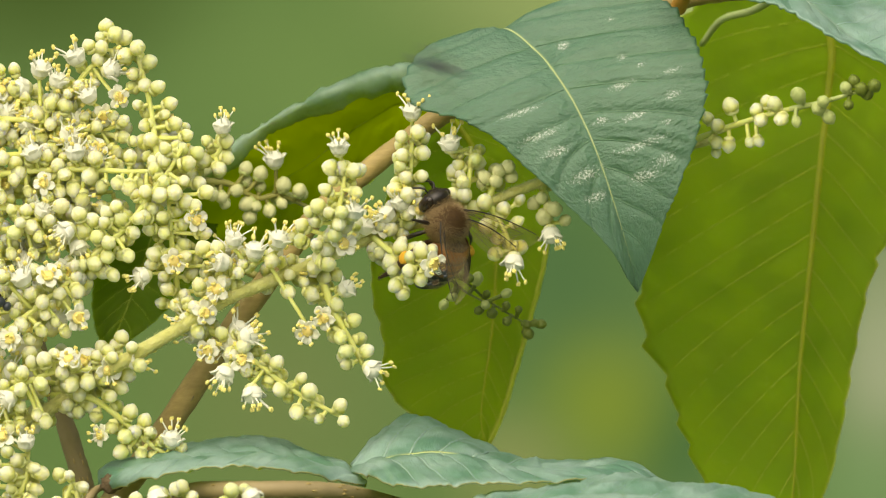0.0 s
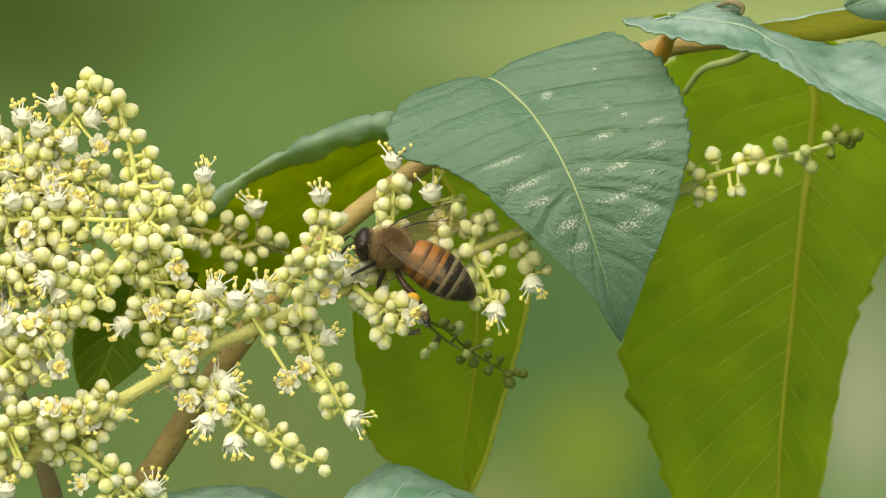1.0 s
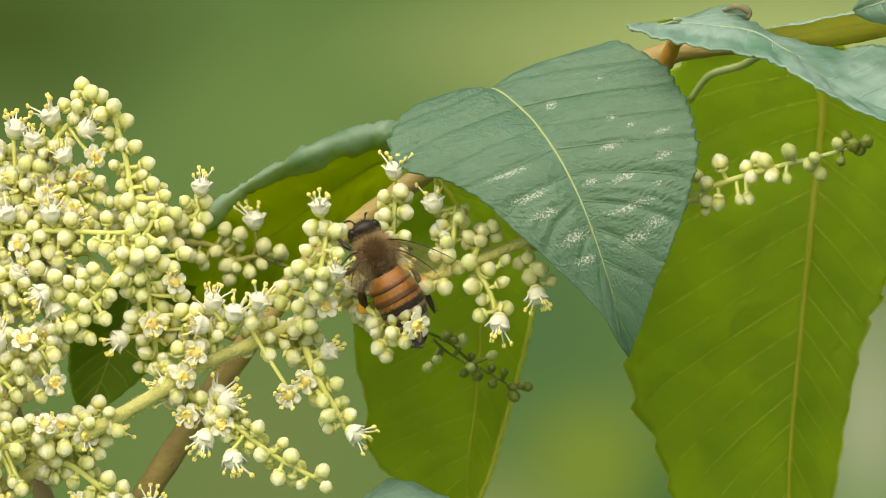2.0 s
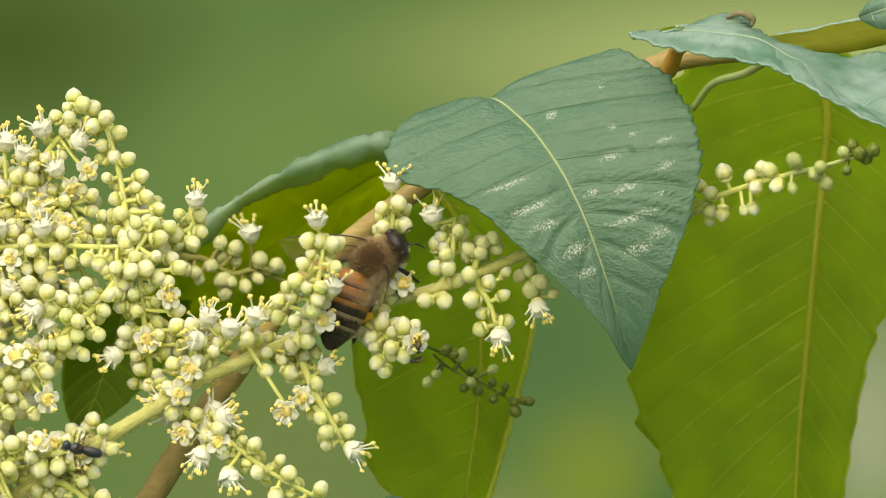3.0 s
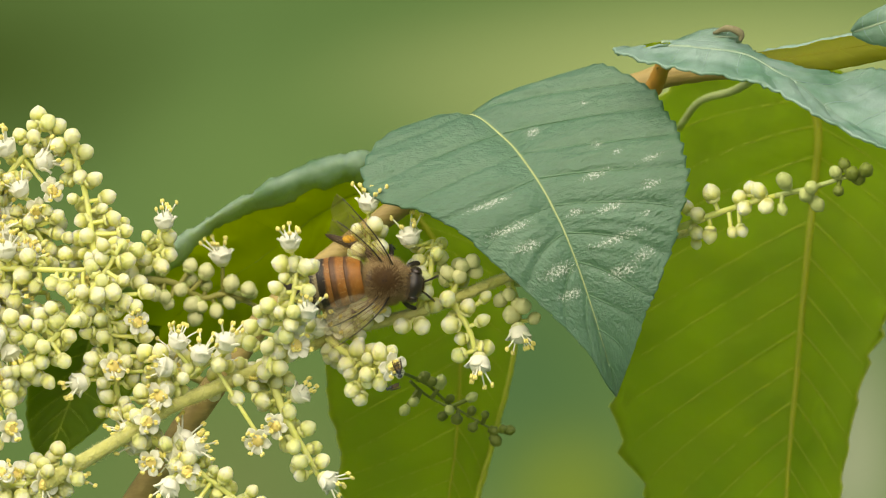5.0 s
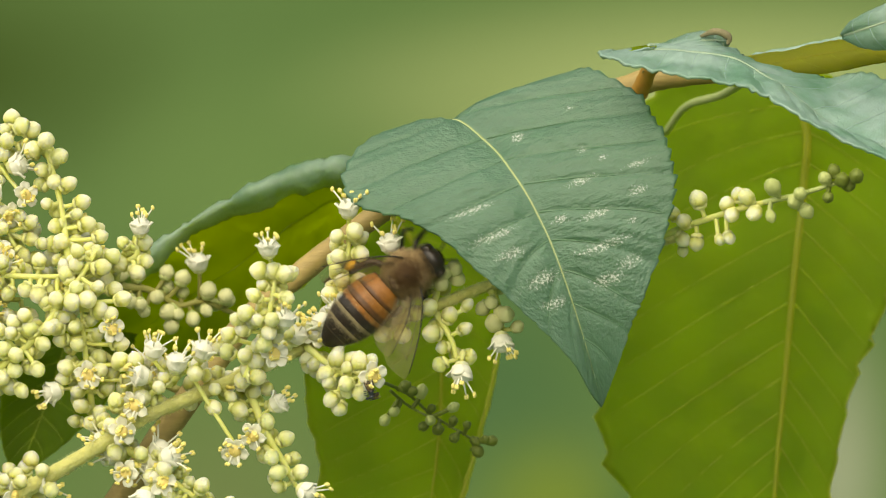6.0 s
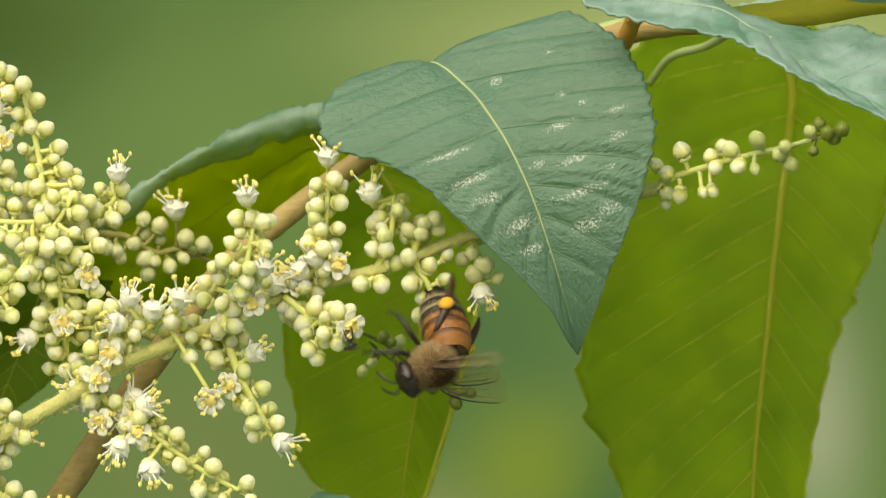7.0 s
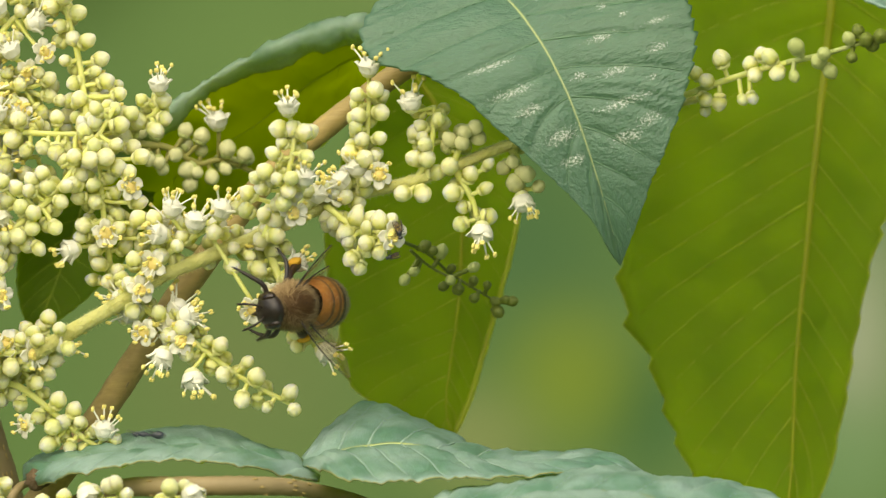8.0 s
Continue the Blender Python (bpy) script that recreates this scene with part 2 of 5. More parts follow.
def backdrop_material():
    """Distant foliage, far out of focus: broad soft lighter and darker patches of green, with a faint glow added."""
    m, t, b, out = material("distant_foliage_glowing")
    pos = t.nodes.new("ShaderNodeTexCoord").outputs["Object"]
    n1 = noise_tex(t, 2.2, 2.0, 0.5, pos)
    n2 = noise_tex(t, 7.0, 2.0, 0.5, pos)
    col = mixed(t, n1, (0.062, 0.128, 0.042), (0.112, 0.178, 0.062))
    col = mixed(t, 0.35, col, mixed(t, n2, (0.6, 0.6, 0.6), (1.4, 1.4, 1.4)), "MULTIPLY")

    def patch(col, u, v, ru, rv, colour, amount=1.0):
        c = spot(u, v, 3000)
        k = K * (1 + 3.0 / D0)
        sub = node(t, "ShaderNodeVectorMath")
        sub.operation = "SUBTRACT"
        t.links.new(pos, sub.inputs[0])
        sub.inputs[1].default_value = (c.x, 0, c.z)
        div = node(t, "ShaderNodeVectorMath")
        div.operation = "DIVIDE"
        t.links.new(sub.outputs[0], div.inputs[0])
        div.inputs[1].default_value = (ru * k, 1000, rv * k)
        ln = node(t, "ShaderNodeVectorMath")
        ln.operation = "LENGTH"
        t.links.new(div.outputs[0], ln.inputs[0])
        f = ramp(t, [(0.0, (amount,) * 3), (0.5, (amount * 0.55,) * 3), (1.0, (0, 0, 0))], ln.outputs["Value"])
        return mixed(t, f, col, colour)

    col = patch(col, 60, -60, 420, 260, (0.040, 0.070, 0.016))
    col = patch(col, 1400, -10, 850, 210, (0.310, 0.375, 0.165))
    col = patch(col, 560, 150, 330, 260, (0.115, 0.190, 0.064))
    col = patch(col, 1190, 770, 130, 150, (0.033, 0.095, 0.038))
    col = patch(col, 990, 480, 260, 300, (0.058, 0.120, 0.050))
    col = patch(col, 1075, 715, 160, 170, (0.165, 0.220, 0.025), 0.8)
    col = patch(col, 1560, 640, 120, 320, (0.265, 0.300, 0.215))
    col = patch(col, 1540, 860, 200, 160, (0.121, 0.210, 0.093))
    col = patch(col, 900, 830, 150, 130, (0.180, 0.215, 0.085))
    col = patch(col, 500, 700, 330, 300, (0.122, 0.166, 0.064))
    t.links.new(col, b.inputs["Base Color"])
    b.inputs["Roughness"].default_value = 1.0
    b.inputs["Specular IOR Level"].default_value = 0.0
    # the patches also emit a little, in place of daylight falling on them
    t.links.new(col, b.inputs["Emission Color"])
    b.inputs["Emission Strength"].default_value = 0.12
    return m


# ---- building helpers ----
def mesh_of(name, verts, faces, mats, face_mat=None, smooth=True, uv=None):
    me = bpy.data.meshes.new(name)
    me.from_pydata([tuple(v) for v in verts], [], [tuple(f) for f in faces])
    for m in mats if isinstance(mats, (list, tuple)) else [mats]:
        me.materials.append(m)
    if face_mat is not None:
        me.polygons.foreach_set("material_index", face_mat)
    if smooth:
        me.polygons.foreach_set("use_smooth", [True] * len(me.polygons))
    if uv is not None:
        layer = me.uv_layers.new(name="UVMap")
        for loop in me.loops:
            layer.data[loop.index].uv = uv[loop.vertex_index]
    me.update()
    return me


def child(name, me, parent, m=None, label=""):
    ob = new(name, me)
    ob.parent = parent
    if m is not None:
        ob.matrix_basis = m
    if label:
        ob["label"] = label
    return ob


def thing(name, label, category, group="", kind="", at=None):
    ob = new(name)
    ob.empty_display_size = 0.002
    if at is not None:
        ob.location = at
    return tagged(ob, label, category, group, kind)


def spline(pts, n):
    """n points along a smooth curve through pts (tuples of any length)."""
    p = np.array([tuple(q) for q in pts], float)
    if len(p) == 2:
        return p[0] + (p[1] - p[0]) * np.linspace(0, 1, n)[:, None]
    p = np.vstack([2 * p[0] - p[1], p, 2 * p[-1] - p[-2]])
    out = []
    for x in np.linspace(0, len(p) - 3 - 1e-9, n):
        i = int(x)
        f = x - i
        a, b, c, d = p[i], p[i + 1], p[i + 2], p[i + 3]
        out.append(0.5 * (2 * b + (c - a) * f + (2 * a - 5 * b + 4 * c - d) * f * f + (3 * b - a - 3 * c + d) * f ** 3))
    return np.array(out)


def tube_data(path, radii, sides=8, lump=0.0, seed=0):
    """Vertices and faces of a closed tapering tube along path."""
    rng = random.Random(seed)
    path = [Vector(p) for p in path]
    verts, faces = [], []
    up = Vector((0.13, -0.95, 0.27))
    for i, p in enumerate(path):
        tang = (path[min(i + 1, len(path) - 1)] - path[max(i - 1, 0)]).normalized()
        a = up - tang * up.dot(tang)
        a = a.normalized() if a.length > 1e-6 else tang.orthogonal().normalized()
        up = a
        b = tang.cross(a)
        for k in range(sides):
            w = 2 * math.pi * k / sides
            r = radii[i] * (1 + lump * rng.uniform(-1, 1))
            verts.append(p + (a * math.cos(w) + b * math.sin(w)) * r)
    n = len(path)
    for i in range(n - 1):
        for k in range(sides):
            k2 = (k + 1) % sides
            faces.append((i * sides + k, i * sides + k2, (i + 1) * sides + k2, (i + 1) * sides + k))
    faces.append(tuple(reversed(range(sides))))
    faces.append(tuple((n - 1) * sides + k for k in range(sides)))
    return verts, faces


def merge(datas):
    verts, faces = [], []
    for v, f in datas:
        o = len(verts)
        verts += v
        faces += [tuple(i + o for i in q) for q in f]
    return verts, faces


def ball_data(centre, radii, seg=14, rings=9, squash=None):
    """An ellipsoid; squash(x, y, z) may reshape its unit sphere."""
    verts, faces = [], []
    for j in range(rings + 1):
        th = math.pi * j / rings
        for i in range(seg):
            ph = 2 * math.pi * i / seg
            p = (math.sin(th) * math.cos(ph), math.sin(th) * math.sin(ph), math.cos(th))
            if squash:
                p = squash(*p)
            verts.append(Vector((centre[0] + p[0] * radii[0], centre[1] + p[1] * radii[1], centre[2] + p[2] * radii[2])))
    for j in range(rings):
        for i in range(seg):
            i2 = (i + 1) % seg
            faces.append((j * seg + i, (j + 1) * seg + i, (j + 1) * seg + i2, j * seg + i2))
    return verts, faces


def turned(direction, twist=0.0):
    """A rotation that takes z to direction."""
    return Vector(direction).to_track_quat("Z", "Y").to_matrix().to_4x4() @ Matrix.Rotation(twist, 4, "Z")


# ---- setting: distance and ground ----
def build_backdrop():
    verts, faces = [], []
    nx, nz = 24, 8
    for j in range(nz + 1):
        for i in range(nx + 1):
            x = -3 + 6 * i / nx
            verts.append((x, 3.0 - 0.12 * x * x, -1.3 + 3.6 * j / nz))
    for j in range(nz):
        for i in range(nx):
            a = j * (nx + 1) + i
            faces.append((a, a + 1, a + nx + 2, a + nx + 1))
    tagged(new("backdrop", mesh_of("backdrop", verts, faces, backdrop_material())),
           "distant green foliage far out of focus, with a faint glow added", "foliage", kind="structure")


def build_ground():
    m = plain("grassy_soil", (0.05, 0.085, 0.02), (0.10, 0.14, 0.04), 6, 0.9, 0.01)
    verts, faces = [], []
    n = 40
    for j in range(n + 1):
        for i in range(n + 1):
            x, y = -60 + 120 * i / n, -60 + 120 * j / n
            verts.append((x, y, -1.3 + 0.05 * noise.noise((x * 0.3, y * 0.3, 0))))
    for j in range(n):
        for i in range(n):
            a = j * (n + 1) + i
            faces.append((a, a + 1, a + n + 2, a + n + 1))
    tagged(new("ground", mesh_of("ground", verts, faces, m)), "dark green grassy ground below the shrub", "ground", kind="structure")


build_backdrop()
build_ground()


# ---- leaves ----
def scar_weight(p, scars):
    """How strongly the pale insect scars mark a place on the blade, 0 to 0.5; scars: plan place, half-length, half-width."""
    u, v = p[0] / (K * (1 + p[1] / D0)) + 784, 441 - p[2] / (K * (1 + p[1] / D0))
    best = 0.0
    for cu, cv, a, b in scars:
        x, y = u - cu, v - cv
        x, y = x * 0.94 - y * 0.34, x * 0.34 + y * 0.94
        best = max(best, math.exp(-(x / (2.1 * a)) ** 2 - (y / (2.1 * b)) ** 2))
    return 0.46 * best


def leaf(label, left, mid, right, front, back, rib_mat, vein_mat, veins=9, teeth=26, puff=0.25, bulge=0.6, slope=0.16,
         thick=0.22, rib=0.30, tooth=0.025, petiole=None, petiole_mat=None, seed=1, rows=72, side=18, wrinkle=0.10, rib_front=True, base=0.0, roll=None, rims=(), vein=0.26, scars=()):
    """A leaf from its two edges and its midrib; front and back are the materials of the side towards the path and of the other."""
    ob = thing("leaf", label, "leaf", "leaves of the shrub")
    E1 = spline([spot(*p) for p in left], rows)
    C = spline([spot(*p) for p in mid], rows)
    E2 = spline([spot(*p) for p in right], rows)
    cols = 2 * side + 1
    P = np.zeros((rows, cols, 3))
    W = np.zeros((rows, cols))
    Q = np.zeros((rows, cols))
    for i in range(rows):
        s = i / (rows - 1)
        for j in range(cols):
            w = (j - side) / side
            e = E1[i] if w < 0 else E2[i]
            a = abs(w)
            q = s - slope * a
            saw = (q * teeth) % 1.0
            tt = tooth * (0.6 + 0.8 * noise.noise(Vector((math.floor(q * teeth) * 1.7, w * 2 + seed, 0.3))) ** 2 * 4)
            ragged = 0.018 * noise.noise(Vector((s * 22, w * 3, seed * 2.3)))
            reach = a * (1 + ragged * a ** 6 + (tt * (1 - saw) - tt * 0.5) * a ** 10)
            P[i, j] = C[i] + (e - C[i]) * reach
            if roll and w < 0 and a > roll[0] and s < roll[3]:
                out = (e - C[i]) / (np.linalg.norm(e - C[i]) + 1e-9)
                fade = max(0.02, min(1.0, 6 * s, 7 * (roll[3] + 0.02 - s))) ** 0.5 * (1 + 0.25 * noise.noise(Vector((s * 14, 0, seed))))
                phi = (a - roll[0]) / (1 - roll[0]) * roll[2] * math.pi
                rad = roll[1] * MM * fade
                P[i, j] = e - out * rad + out * rad * math.sin(phi) + np.array((0.0, -1.0, 0.0)) * rad * (1 - math.cos(phi))
            W[i, j] = w
            Q[i, j] = q
    du = np.gradient(P, axis=1)
    dv = np.gradient(P, axis=0)
    N = np.cross(du, dv)
    N /= np.linalg.norm(N, axis=2, keepdims=True) + 1e-12
    mean = N.mean(axis=(0, 1))
    if mean[1] > 0:
        N = -N
    H = np.zeros((rows, cols))
    for i in range(rows):
        s = i / (rows - 1)
        for j in range(cols):
            a = abs(W[i, j])
            x = (Q[i, j] * veins) % 1.0
            quilt = abs(math.sin(math.pi * x)) ** 0.5 + 0.20 * abs(math.sin(3 * math.pi * x + 1.5 * noise.noise(Vector((Q[i, j] * veins, a * 6, seed)))))
            nz = noise.noise(Vector(P[i, j]) * 420 + Vector((seed * 7, 0, 0)))
            nz2 = noise.noise(Vector((Q[i, j] * veins * 5, a * 3, seed * 3.1)))
            nz3 = noise.noise(Vector(P[i, j]) * 110 + Vector((seed * 5, 3, 0)))
            H[i, j] = (bulge * math.sin(math.pi * min(1, a)) + puff * quilt * min(1, a * 5) * (1 - 0.4 * a)
                       + wrinkle * nz + wrinkle * 1.2 * nz2 * min(1, a * 3) + 3 * wrinkle * nz3) * MM
    span = np.linalg.norm(P[:, -1] - P[:, 0], axis=1)
    H *= np.clip(span / (0.55 * span.max()), 0.12, 1.0)[:, None]
    P = P + N * H[:, :, None]
    half = 0.5 * thick * MM
    F, B = P + N * half, P - N * half
    verts = [tuple(p) for p in F.reshape(-1, 3)] + [tuple(p) for p in B.reshape(-1, 3)]
    uv = [(i / (rows - 1), (W[i, j] + 1) / 2) for i in range(rows) for j in range(cols)] * 2
    faces, fm = [], []
    off = rows * cols
    for i in range(rows - 1):
        for j in range(cols - 1):
            a = i * cols + j
            faces.append((a, a + 1, a + cols + 1, a + cols))
            fm.append(0)
            faces.append((off + a, off + a + cols, off + a + cols + 1, off + a + 1))
            fm.append(1)
    ring = [j for j in range(cols)] + [i * cols + cols - 1 for i in range(1, rows)] + [(rows - 1) * cols + j for j in range(cols - 2, -1, -1)] + [i * cols for i in range(rows - 2, 0, -1)]
    for a, b in zip(ring, ring[1:] + ring[:1]):
        faces.append((a, off + a, off + b, b))
        fm.append(0)
    me = mesh_of("blade", verts, faces, [front, back], fm, uv=uv)
    if scars:
        me.attributes.new("scars", "FLOAT", "POINT").data.foreach_set("value", [scar_weight(p, scars) for p in verts])
    child("blade", me, ob)
    sgn = 1 if rib_front else -1
    path = [P[i, side] + N[i, side] * (half - 0.45 * rib * MM * (1 - i / rows)) * sgn for i in range(1, rows - 1)]
    radii = [max(0.05, rib * (1 - 0.82 * i / len(path))) * MM for i in range(len(path))]
    child("midrib", mesh_of("midrib", *tube_data(path, radii, 6), rib_mat), ob, label="pale raised midrib")
    for k in range(1, veins):
        for sg in (-1, 1):
            pts, rr = [], []
            for a in np.linspace(0.02, 0.93, 14):
                s = k / veins + slope * a - base
                if not 0.01 < s < 0.985:
                    break
                i = min(int(s * (rows - 1)), rows - 2)
                fr = s * (rows - 1) - i
                jf = side + sg * a * side
                j = min(int(jf), cols - 2)
                fj = jf - j
                p = (P[i, j] * (1 - fr) + P[i + 1, j] * fr) * (1 - fj) + (P[i, j + 1] * (1 - fr) + P[i + 1, j + 1] * fr) * fj
                pts.append(p + N[i, j] * half * 1.02 * sgn)
                rr.append(rib * vein * (1 - 0.6 * a) * MM)
            if len(pts) > 3:
                child("side_vein", mesh_of("side_vein", *tube_data(pts, rr, 4), vein_mat), ob)
    for rim_mat, rad, j in rims:
        child("rim", mesh_of("rim", *tube_data([P[i, j] for i in range(1, rows - 1)], [rad * MM * min(1, 0.2 + 0.2 * min(i, rows - i)) for i in range(1, rows - 1)], 6, 0.15, seed), rim_mat), ob)
    if petiole:
        pts = spline([spot(*p[:3]) for p in petiole], 16)
        r0, r1 = petiole[0][3], petiole[-1][3]
        child("petiole", mesh_of("petiole", *tube_data(pts, [(r0 + (r1 - r0) * i / 15) * MM for i in range(16)], 9), petiole_mat), ob)
    return ob


# the large leaf that folds over its base and hangs towards the eye
front_leaf = leaf("blue-green serrated leaf with white specks, folded over and hanging",
     [(828, 121, 4), (795, 79, 3), (732, 125, 0.5), (732, 191, -2), (815, 218, -3.8), (878, 251, -4.9), (956, 320, -5.5), (1032, 390, -5.7), (1088, 450, -5.4), (1115, 496, -4.7), (1135, 524, -3.6)],
     [(871, 88, 4), (903, 59, 3), (957, 99, 0.5), (989, 137, -2), (1018, 182, -3.8), (1044, 233, -4.9), (1064, 281, -5.5), (1084, 338, -5.7), (1103, 400, -5.4), (1120, 462, -4.7), (1135, 524, -3.6)],
     [(1086, 19, 4), (1113, -21, 3), (1186, 10, 0.5), (1224, 59, -2), (1249, 111, -3.8), (1258, 173, -4.9), (1238, 254, -5.5), (1206, 342, -5.7), (1186, 386, -5.4), (1160, 460, -4.7), (1135, 524, -3.6)],
     LEAF_SPECK, LEAF_UNDER, MIDRIB, VEIN_TOP, veins=11, teeth=30, puff=0.46, bulge=0.15, wrinkle=0.08, slope=0.10, vein=0.45, rib=0.15,
     scars=[(1003, 88, 12, 9), (1107, 108, 9, 7), (1197, 130, 22, 5), (1105, 158, 24, 7), (1197, 174, 16, 9), (1128, 212, 24, 8), (1070, 220, 14, 7), (1187, 222, 11, 5), (958, 248, 42, 8),
            (988, 276, 26, 10), (1140, 262, 46, 8), (1182, 288, 20, 10), (1145, 318, 26, 12), (1042, 316, 34, 12), (1060, 356, 24, 9), (925, 206, 40, 6), (1140, 120, 8, 5), (1086, 40, 7, 5)], rows=150, side=40, tooth=0.036,
     petiole=[(880, 95, 4, 0.45), (1009, 75, 9, 0.5), (1124, 19, 10, 0.5), (1210, -6, 9, 0.6)], petiole_mat=MIDRIB, seed=2)

cam.data.dof.use_dof = True
cam.data.dof.focus_object = front_leaf
cam.data.dof.aperture_fstop = 55

# the leaf with the rolled upper edge behind the flowers
leaf("olive-green leaf underside with a rolled blue-green edge",
     [(775, 132, 18), (732, 126, 18), (646, 140, 18), (551, 175, 18), (474, 214, 19), (397, 269, 20), (301, 344, 22), (306, 425, 26)],
     [(780, 154, 22), (732, 172, 23), (665, 210, 24), (588, 261, 25), (502, 313, 26), (435, 355, 26), (358, 411, 26), (310, 430, 26)],
     [(784, 178, 28), (760, 215, 30), (702, 272, 30), (644, 329, 30), (568, 385, 29), (491, 427, 28), (414, 469, 28), (316, 435, 26)],
     LEAF_OLIVE, LEAF_TEAL, VEIN_UNDER, VEIN_UNDER, veins=12, teeth=22, puff=0.15, bulge=-0.6, slope=0.12, rib=0.15, vein=0.16, seed=3, side=30, roll=(0.66, 1.30, 1.5, 0.90), wrinkle=0.30, rims=((BARK, 0.12, 0),))

# leaf behind the cluster; its dark colour stands for shade
leaf("leaf behind the flower cluster, its shade put into its dark green",
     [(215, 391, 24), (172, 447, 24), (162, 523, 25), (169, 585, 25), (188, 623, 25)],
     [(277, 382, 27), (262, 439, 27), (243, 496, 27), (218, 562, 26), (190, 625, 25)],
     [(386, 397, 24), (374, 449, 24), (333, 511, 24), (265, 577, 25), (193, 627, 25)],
     LEAF_SHADED, LEAF_TOP, VEIN_UNDER, VEIN_UNDER, veins=8, teeth=14, puff=0.12, bulge=-0.4, slope=0.12, rib=0.14, seed=13,
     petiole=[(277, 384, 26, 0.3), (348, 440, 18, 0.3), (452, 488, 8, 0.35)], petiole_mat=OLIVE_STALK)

leaf("olive-green hanging leaf underside behind the bee",
     [(774, 211, 31), (731, 248, 31), (692, 329, 31), (664, 434, 30), (660, 519, 29), (680, 605, 28), (679, 672, 27), (735, 739, 26), (855, 790, 25)],
     [(798, 206, 31), (836, 259, 31), (864, 331, 31), (877, 417, 30), (876, 512, 29), (868, 607, 28), (858, 674, 27), (851, 740, 26), (859, 793, 25)],
     [(812, 207, 31), (903, 236, 31), (954, 313, 31), (972, 399, 30), (957, 494, 29), (932, 589, 28), (907, 674, 27), (890, 731, 26), (862, 793, 25)],
     LEAF_UNDER, LEAF_TOP, MIDRIB_OLIVE, VEIN_UNDER, veins=14, teeth=18, puff=0.15, bulge=-0.3, slope=0.14, rib=0.28, vein=0.20, seed=4, rims=((VEIN_UNDER, 0.10, 0), (VEIN_UNDER, 0.26, 36)),
     petiole=[(798, 208, 30, 0.4), (791, 192, 16, 0.5), (784, 185, 8, 0.55)], petiole_mat=BARK_PALE)

leaf("large olive-green hanging leaf, lit through from above",
     [(1306, -24, 35), (1219, 16, 35), (1187, 163, 35), (1161, 306, 34), (1137, 448, 33), (1136, 572, 32), (1182, 687, 31), (1220, 792, 30), (1268, 898, 28), (1372, 1022, 26)],
     [(1429, -25, 35), (1470, 71, 35), (1466, 166, 35), (1454, 271, 34), (1442, 385, 33), (1431, 499, 32), (1420, 603, 31), (1412, 708, 30), (1406, 841, 29), (1389, 1027, 26)],
     [(1506, -15, 35), (1591, 43, 35), (1630, 168, 35), (1616, 291, 34), (1577, 405, 33), (1540, 500, 32), (1513, 614, 31), (1495, 719, 30), (1466, 852, 29), (1394, 1027, 26)],
     LEAF_UNDER, LEAF_TOP, MIDRIB_OLIVE, VEIN_UNDER, veins=17, teeth=15, puff=0.2, bulge=-0.6, slope=0.12, rib=0.46, vein=0.15, seed=5, tooth=0.075, rims=((VEIN_UNDER, 0.08, 0), (VEIN_UNDER, 0.12, 36)),
     petiole=[(1243, 78, 34, 0.3), (1278, 35, 28, 0.35), (1334, 18, 20, 0.4), (1382, -11, 9, 0.4)], petiole_mat=MIDRIB)

leaf("pale blue-green leaf folded along its midrib above the stem",
     [(1220, -54, -2), (1136, -45, -4), (1187, -30, -6), (1277, -13, -8), (1391, 15, -10), (1486, 71, -12), (1590, 124, -13), (1675, 178, -14)],
     [(1235, -59, 0), (1211, -58, -1), (1268, -55, -2), (1353, -43, -3), (1420, 3, -5), (1505, 71, -7), (1599, 112, -10), (1684, 178, -14)],
     [(1249, -61, 2), (1296, -65, 2), (1344, -56, 2), (1406, -20, 3), (1496, 1, 3), (1572, -10, 2), (1648, 35, -2), (1694, 178, -14)],
     LEAF_TOP, LEAF_UNDER, MIDRIB_SOFT, VEIN_PALE, veins=12, teeth=26, puff=0.32, bulge=-0.1, slope=0.1, rib=0.24, vein=0.22, wrinkle=0.18, tooth=0.06, rows=110, side=26, seed=6, rims=((LEAF_TOP, 0.15, 0), (MIDRIB_SOFT, 0.07, 52)))

young_leaf = leaf("small curled young leaf at the stem joint",
     [(1232, -58, 4), (1258, -70, 3), (1297, -80, 3), (1342, -72, 3)],
     [(1234, -54, 3), (1268, -60, 2), (1306, -69, 2), (1344, -68, 2)],
     [(1239, -48, 3), (1279, -49, 3), (1315, -55, 3), (1346, -64, 3)],
     LEAF_TOP, LEAF_YELLOW, MIDRIB_SOFT, VEIN_PALE, veins=5, teeth=9, puff=0.1, bulge=0.2, rib=0.2, seed=7, rows=30, side=8)

child("dry_tip", mesh_of("dry_tip", *tube_data(spline([spot(1300, -76, 2), spot(1325, -84, 1), spot(1345, -74, 1), spot(1343, -62, 1)], 12), [0.12 * MM + 0.20 * MM * math.sin(math.pi * i / 11) for i in range(12)], 8, 0.2, 3), plain("dry_leaf_brown", (0.13, 0.11, 0.05), (0.30, 0.27, 0.15), 900, 0.7, 0.0002)), young_leaf, label="curled dry brown tip")

